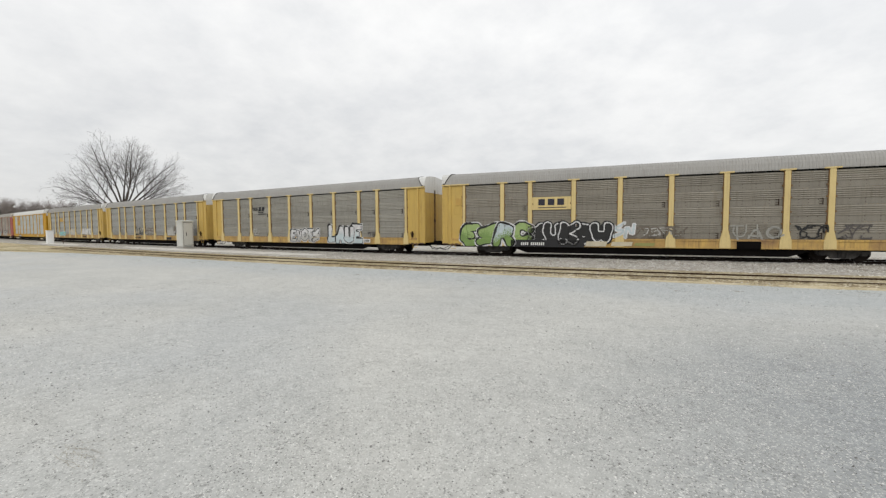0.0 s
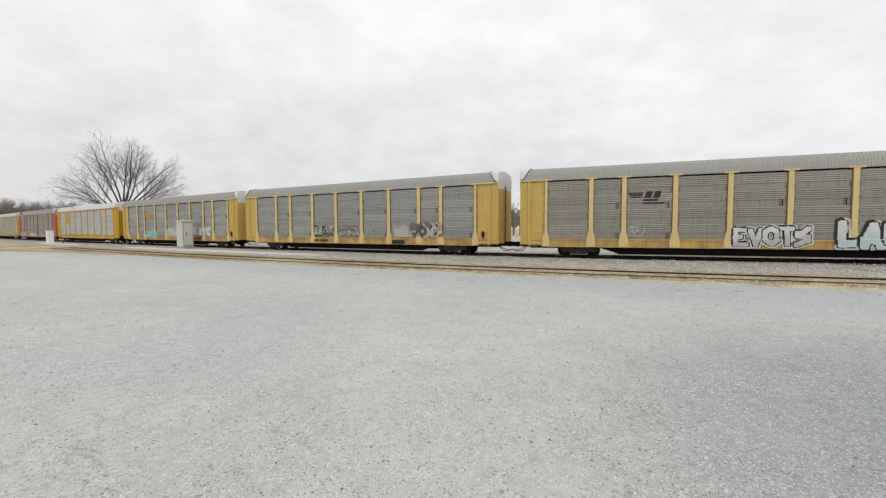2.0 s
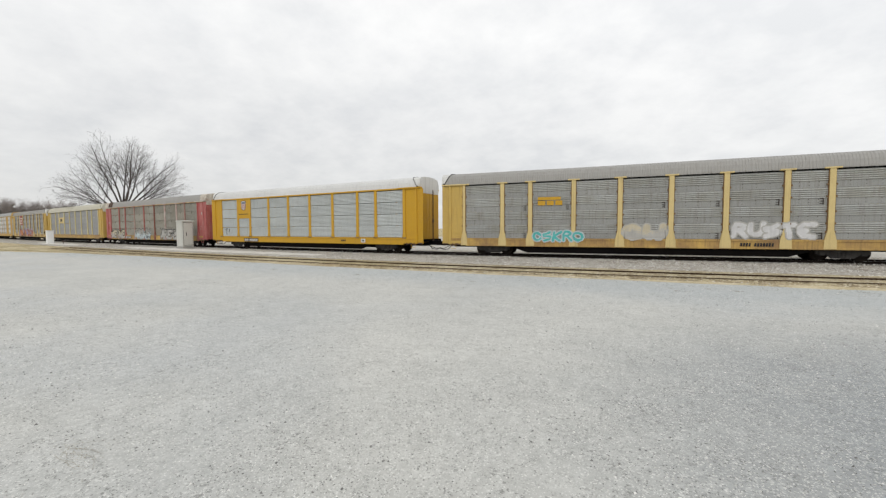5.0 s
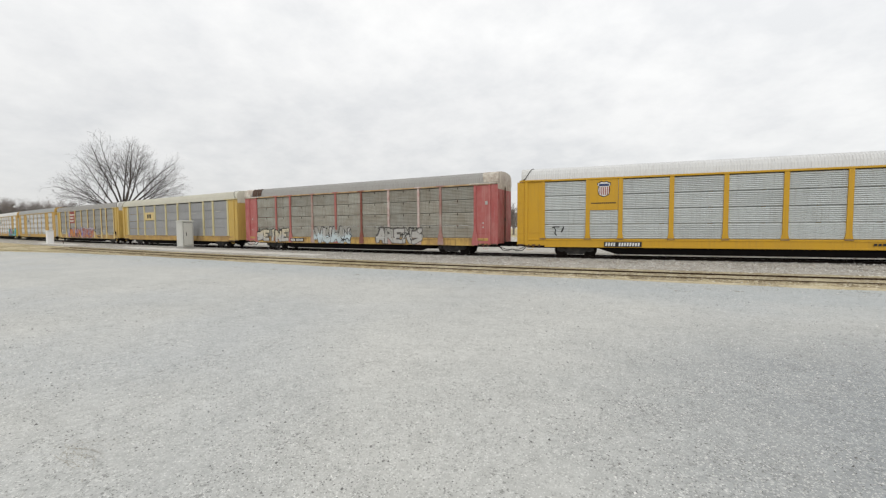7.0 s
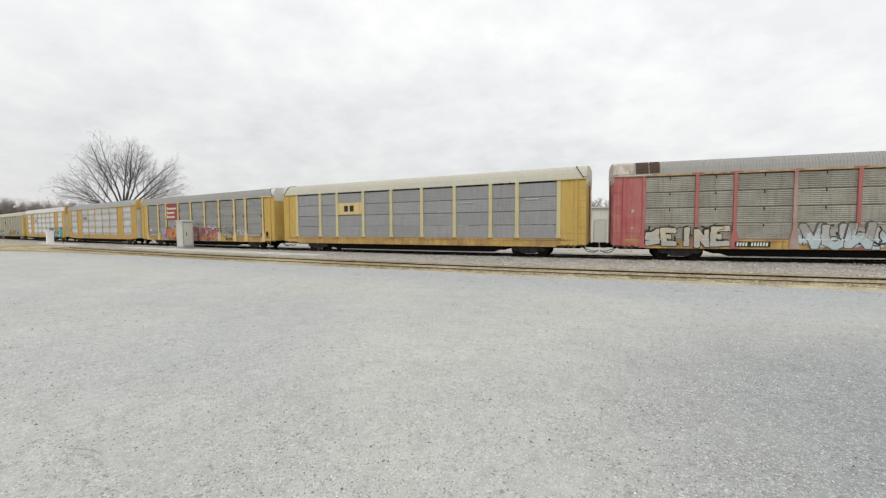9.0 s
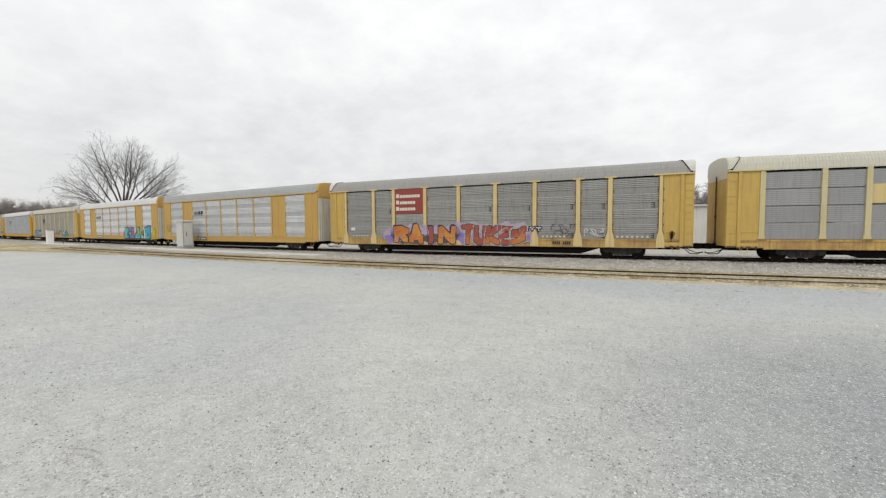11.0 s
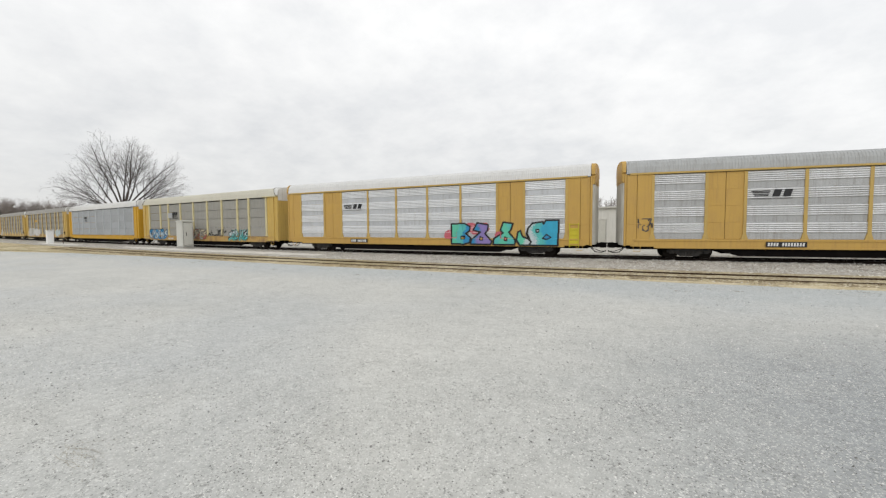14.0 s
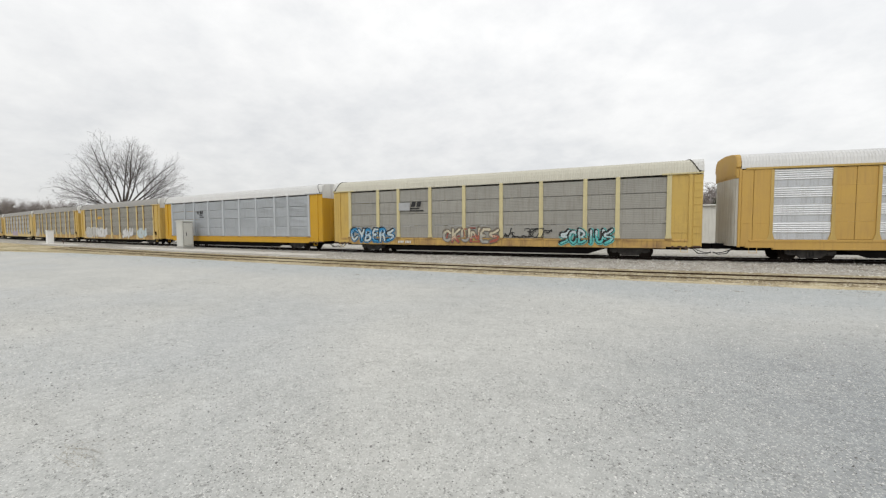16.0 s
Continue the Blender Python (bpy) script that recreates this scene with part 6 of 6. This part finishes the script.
def bare_tree(name, label, x, y, fork, limbs, r, mats, seed, last=4, spread=9.0):
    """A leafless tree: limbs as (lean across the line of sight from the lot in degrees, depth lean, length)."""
    rng = random.Random(seed)
    tree = empty(name, label, "tree", m=pose(x, y, 0))
    out = (([], []), ([], []))
    sticks(*out[0], Vector((0, 0, -0.1)), Vector((0.1, 0.1, fork * 0.5)), r * 1.25, r, 9)
    sticks(*out[0], Vector((0.1, 0.1, fork * 0.5)), Vector((0, 0, fork)), r, r * 0.9, 9)
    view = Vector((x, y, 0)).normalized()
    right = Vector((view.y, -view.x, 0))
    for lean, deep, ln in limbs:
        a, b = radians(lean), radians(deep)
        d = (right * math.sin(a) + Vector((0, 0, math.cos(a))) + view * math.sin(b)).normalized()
        grow(rng, out, Vector((0, 0, fork * rng.uniform(0.86, 1.0))), d, ln, r * 0.33, 0, last)
    for nm, (verts, faces), m in (("trunk", out[0], mats[0]), ("crown", out[1], mats[1])):
        me = bpy.data.meshes.new(nm)
        me.from_pydata([tuple(v) for v in verts], [], faces)
        me.materials.append(m)
        part(nm, me, m, tree)
    return tree


def fan_tree(name, label, x, y, r, mats, seed, limbs):
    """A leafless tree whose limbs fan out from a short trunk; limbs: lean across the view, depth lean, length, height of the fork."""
    rng = random.Random(seed)
    tree = empty(name, label, "tree", m=pose(x, y, 0))
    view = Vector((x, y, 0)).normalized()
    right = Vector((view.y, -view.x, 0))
    wood, twigs = ([], []), ([], [])

    def shoot(p, d, length, r0, level):
        """One limb, branch or twig with all that grows from it."""
        step = (0.62, 0.42, 0.3, 0.3)[level]
        n = max(2, int(length / step))
        sway = (0.05, 0.14, 0.2, 0.25)[level]
        flat = 1 - abs(d.z)
        side = rng.choice((-1, 1))
        for i in range(n):
            f = (i + 1) / n
            d = (d + Vector((rng.uniform(-sway, sway), rng.uniform(-sway, sway), rng.uniform(-sway, sway) + (0.02 * (1 - f) - 0.05 * flat * f if level == 0 else 0.02)))).normalized()
            q = p + d * (length / n)
            ra, rb = r0 * (1 - 0.86 * (i / n) ** 0.8), r0 * (1 - 0.86 * f ** 0.8)
            sticks(*(wood if level == 0 else twigs), p, q, ra, rb, 6 if level == 0 else 3)
            p = q
            if level == 3 or f < (0.3, 0.2, 0.05)[level]:
                continue
            for _ in range(1 + (level > 0 and rng.random() < 0.25)):
                side = -side
                ax = (view * side + Vector((rng.uniform(-0.9, 0.9), rng.uniform(-0.9, 0.9), rng.uniform(-0.9, 0.9)))).normalized()
                out = d.cross(ax).normalized()
                a = radians(rng.uniform(20, 48))
                left = length * (1 - f)
                ln = (0.5 * left + rng.uniform(0.8, 1.7), 0.4 * left + rng.uniform(0.35, 0.8), rng.uniform(0.25, 0.65))[level]
                shoot(p, d * math.cos(a) + out * math.sin(a), ln, (max(0.03, rb * 0.62), 0.0165, 0.0095)[level], level + 1)

    root = Vector((0, 0, -0.1))
    for z in (2.4, 4.4, 6.4):
        q = Vector((rng.uniform(-0.1, 0.1), rng.uniform(-0.1, 0.1), z))
        sticks(*wood, root, q, r * (1.25 - root.z * 0.06), r * (1.25 - z * 0.06), 9)
        root = q
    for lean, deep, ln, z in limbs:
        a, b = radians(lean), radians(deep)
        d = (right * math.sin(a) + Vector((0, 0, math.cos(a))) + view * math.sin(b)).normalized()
        shoot(Vector((0, 0, z)), d, ln, 0.19 * (ln / 12), 0)
    for nm, (verts, faces), m in (("trunk", wood, mats[0]), ("crown", twigs, mats[1])):
        me = bpy.data.meshes.new(nm)
        me.from_pydata([tuple(v) for v in verts], [], faces)
        me.materials.append(m)
        part(nm, me, m, tree)
    return tree


def build_trees():
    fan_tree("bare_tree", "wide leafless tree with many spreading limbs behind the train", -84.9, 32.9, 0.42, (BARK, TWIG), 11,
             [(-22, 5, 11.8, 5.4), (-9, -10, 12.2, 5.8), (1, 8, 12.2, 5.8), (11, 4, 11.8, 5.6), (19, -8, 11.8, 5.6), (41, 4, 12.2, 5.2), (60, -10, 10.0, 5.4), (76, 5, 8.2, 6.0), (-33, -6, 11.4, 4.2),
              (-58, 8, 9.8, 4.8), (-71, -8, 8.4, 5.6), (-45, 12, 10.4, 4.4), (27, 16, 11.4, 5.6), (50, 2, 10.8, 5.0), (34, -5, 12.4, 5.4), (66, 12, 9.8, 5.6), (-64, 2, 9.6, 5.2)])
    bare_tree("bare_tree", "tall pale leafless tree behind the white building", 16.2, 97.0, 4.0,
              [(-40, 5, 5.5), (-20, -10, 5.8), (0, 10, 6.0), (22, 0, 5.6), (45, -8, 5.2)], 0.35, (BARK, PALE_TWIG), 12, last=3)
    rng = random.Random(4)
    tree = empty("evergreen_tree", "dark evergreen tree rising behind the white building", "tree", m=pose(8.2, 85.5, 0))
    part("trunk", tube(bmesh.new(), [(0, 0, -0.1), (0.1, 0, 5), (0, 0.1, 10.2)], 0.28, 8, 0.2), BARK, tree)
    verts, faces = [], []
    for _ in range(260):
        z = rng.uniform(2.5, 10.4)
        rad = (11.0 - z) * 0.34 * rng.uniform(0.35, 1.15)
        a = rng.uniform(0, 6.283)
        c = Vector((rad * math.cos(a), rad * math.sin(a), z))
        for _ in range(22):
            p = c + Vector((rng.gauss(0, 0.32), rng.gauss(0, 0.32), rng.gauss(0, 0.22)))
            u = Vector((rng.uniform(-1, 1), rng.uniform(-1, 1), rng.uniform(-0.6, 0.6))).normalized() * 0.16
            v = Vector((rng.uniform(-1, 1), rng.uniform(-1, 1), rng.uniform(-1, 1))).normalized() * 0.07
            k = len(verts)
            verts += [tuple(p - u), tuple(p + v), tuple(p + u), tuple(p - v)]
            faces.append((k, k + 1, k + 2, k + 3))
    me = bpy.data.meshes.new("crown")
    me.from_pydata(verts, [], faces)
    part("crown", me, NEEDLE, tree)
    me.materials.append(NEEDLE)


def build_woods():
    """Far leafless woods as one mass of thin stems and twigs."""
    rng = random.Random(9)
    verts, faces = [], []
    spots = []
    for _ in range(75):
        f = rng.random()
        spots.append((-262 + 42 * f + rng.uniform(-4, 4), 44 + 32 * f + rng.uniform(-10, 22), rng.uniform(15.5, 21.5) - 6.0 * f))
    for _ in range(46):
        spots.append((rng.uniform(-60, 12), rng.uniform(112, 134), rng.uniform(8.5, 12.5)))
    for _ in range(22):
        spots.append((rng.uniform(-10, 18), rng.uniform(99, 110), rng.uniform(11.0, 13.5)))
    for x, y, h in spots:
        base = Vector((x, y, -0.05))
        top = base + Vector((rng.uniform(-0.6, 0.6), rng.uniform(-0.6, 0.6), h * 0.6))
        sticks(verts, faces, base, top, 0.2, 0.1, 4)
        for _ in range(40):
            t = rng.uniform(0.25, 1.0)
            a = base.lerp(top, t)
            ang = rng.uniform(0, 6.283)
            b = a + Vector((math.cos(ang) * h * 0.2, math.sin(ang) * h * 0.2, h * rng.uniform(0.12, 0.38))) * rng.uniform(0.6, 1.0)
            sticks(verts, faces, a, b, 0.07, 0.03)
            for _ in range(13):
                c = a.lerp(b, rng.uniform(0.3, 1.0))
                e = c + Vector((rng.uniform(-1, 1), rng.uniform(-1, 1), rng.uniform(-0.1, 1.1))) * h * 0.075
                sticks(verts, faces, c, e, 0.045, 0.02)
    me = bpy.data.meshes.new("far_woods")
    me.from_pydata([tuple(v) for v in verts], [], faces)
    me.materials.append(FAR_TWIG)
    tagged(new("far_woods", me), "far leafless brown winter woods along the horizon", "woods", kind="stuff")


def build_building():
    """Low off-white shed with ribbed sheet walls behind the main line."""
    x, y, h = line(4.0, 22.0)
    b = empty("shed", "low off-white metal shed with a cream roller door", "building", m=pose(x, y, -0.03, 0, 0, math.degrees(h)))
    L0, L1, top, deep = -11.0, 10.5, 4.55, 14.0

    def ribbed(x0, x1):
        bm = bmesh.new()
        box(bm, x0, x1, 0.0, 0.12, 0.0, top)
        xx = x0 + 0.15
        while xx < x1 - 0.1:
            prism(bm, [(xx - 0.03, 0.05), (xx + 0.03, 0.05), (xx + 0.03, top - 0.1), (xx - 0.03, top - 0.1)], -0.03, 0.0)
            xx += 0.3
        return bm

    part("front_wall", ribbed(L0, -7.9), WALL_WHITE, b)
    part("front_wall", ribbed(-6.5, L1), WALL_WHITE, b)
    part("lintel", box(bmesh.new(), -7.9, -6.5, 0.0, 0.12, 3.1, top), WALL_WHITE, b)
    for x0 in (L0, L1 - 0.12):
        part("side_wall", box(bmesh.new(), x0, x0 + 0.12, 0.12, deep, 0.0, top), WALL_WHITE, b)
    part("back_wall", box(bmesh.new(), L0, L1, deep, deep + 0.12, 0.0, top), WALL_WHITE, b)
    bm = bmesh.new()
    prism(bm, [(L0 - 0.2, top), (L1 + 0.2, top), (L1 + 0.2, top + 0.08), (L0 - 0.2, top + 0.08)], -0.25, deep + 0.3)
    part("roof", bm, PALE_PANEL, b)
    part("gutter", box(bmesh.new(), L0 - 0.2, L1 + 0.2, -0.36, -0.255, top - 0.08, top + 0.05, 0.02), WALL_WHITE, b)
    door = part("roller_door", box(bmesh.new(), -7.85, -6.55, 0.05, 0.09, 0.0, 3.08), DOOR_CREAM, b)
    for k in range(9):
        part("slat", box(bmesh.new(), -7.85, -6.55, 0.035, 0.052, 0.05 + 0.34 * k, 0.34 + 0.34 * k, 0.008), DOOR_CREAM, door)
    x, y, h = line(19.6, 23.0)
    t = empty("storage_trailer", "white box storage trailer parked beside the shed", "trailer", m=pose(x, y, -0.03, 0, 0, math.degrees(h)))
    part("body", box(bmesh.new(), -3.2, 3.2, 0, 2.5, 1.0, 3.4, 0.03), BOX_WHITE, t)
    part("frame", box(bmesh.new(), -3.1, 3.1, 0.4, 2.1, 0.8, 0.995), BLACK_STEEL, t)
    wheel = None
    for wx in (-2.0, 2.0):
        for wy in (0.15, 2.1):
            bm = bmesh.new()
            lathe(bm, [(0.15, wy), (0.48, wy + 0.02), (0.5, wy + 0.1), (0.48, wy + 0.23), (0.15, wy + 0.25)], sides=18)
            part("wheel", bm, BLACK_STEEL, t).location = (wx, 0, 0.5)


build_case()
build_box()
build_bits()
build_building()
build_trees()
build_woods()
build_stones()
build_grass()
build_siding_weeds()
build_weeds()

# ------------------------------------------------------------------ what moves
def motions():
    """The train rolls along the line at a nearly even pace, with a slight surge; the wheels turn with it."""
    for i, car in enumerate(TRAIN):
        rows = []
        for k in range(0, 65):
            t = k * 0.25
            s = FIRST - CAR * i + SLACK.get(i, 0.0) + SPEED * t + float(np.interp(t, [0, 2, 3, 4.5, 7.5, 9, 12, 14, 16], [0.10, 0.12, 0.06, -0.16, -0.18, -0.15, 0.02, 0.06, 0.12]))
            xa, ya, _ = line(s - 9.65)
            xb, yb, _ = line(s + 9.65)
            rows.append((t, pose((xa + xb) / 2, (ya + yb) / 2, RAIL, 0, 0, math.degrees(math.atan2(yb - ya, xb - xa)))))
        walk(car, rows)
    turn = math.degrees(SPEED / FPS / 0.42)
    spin = [(f / FPS, pose(0, 0, 0, 0, turn * f, 0)) for f in range(int(16 * FPS) + 1)]
    for k, w in enumerate(WHEELSETS):
        at = Matrix.Translation(w.location)
        walk(w, [(t, at @ m) for t, m in spin])


motions()
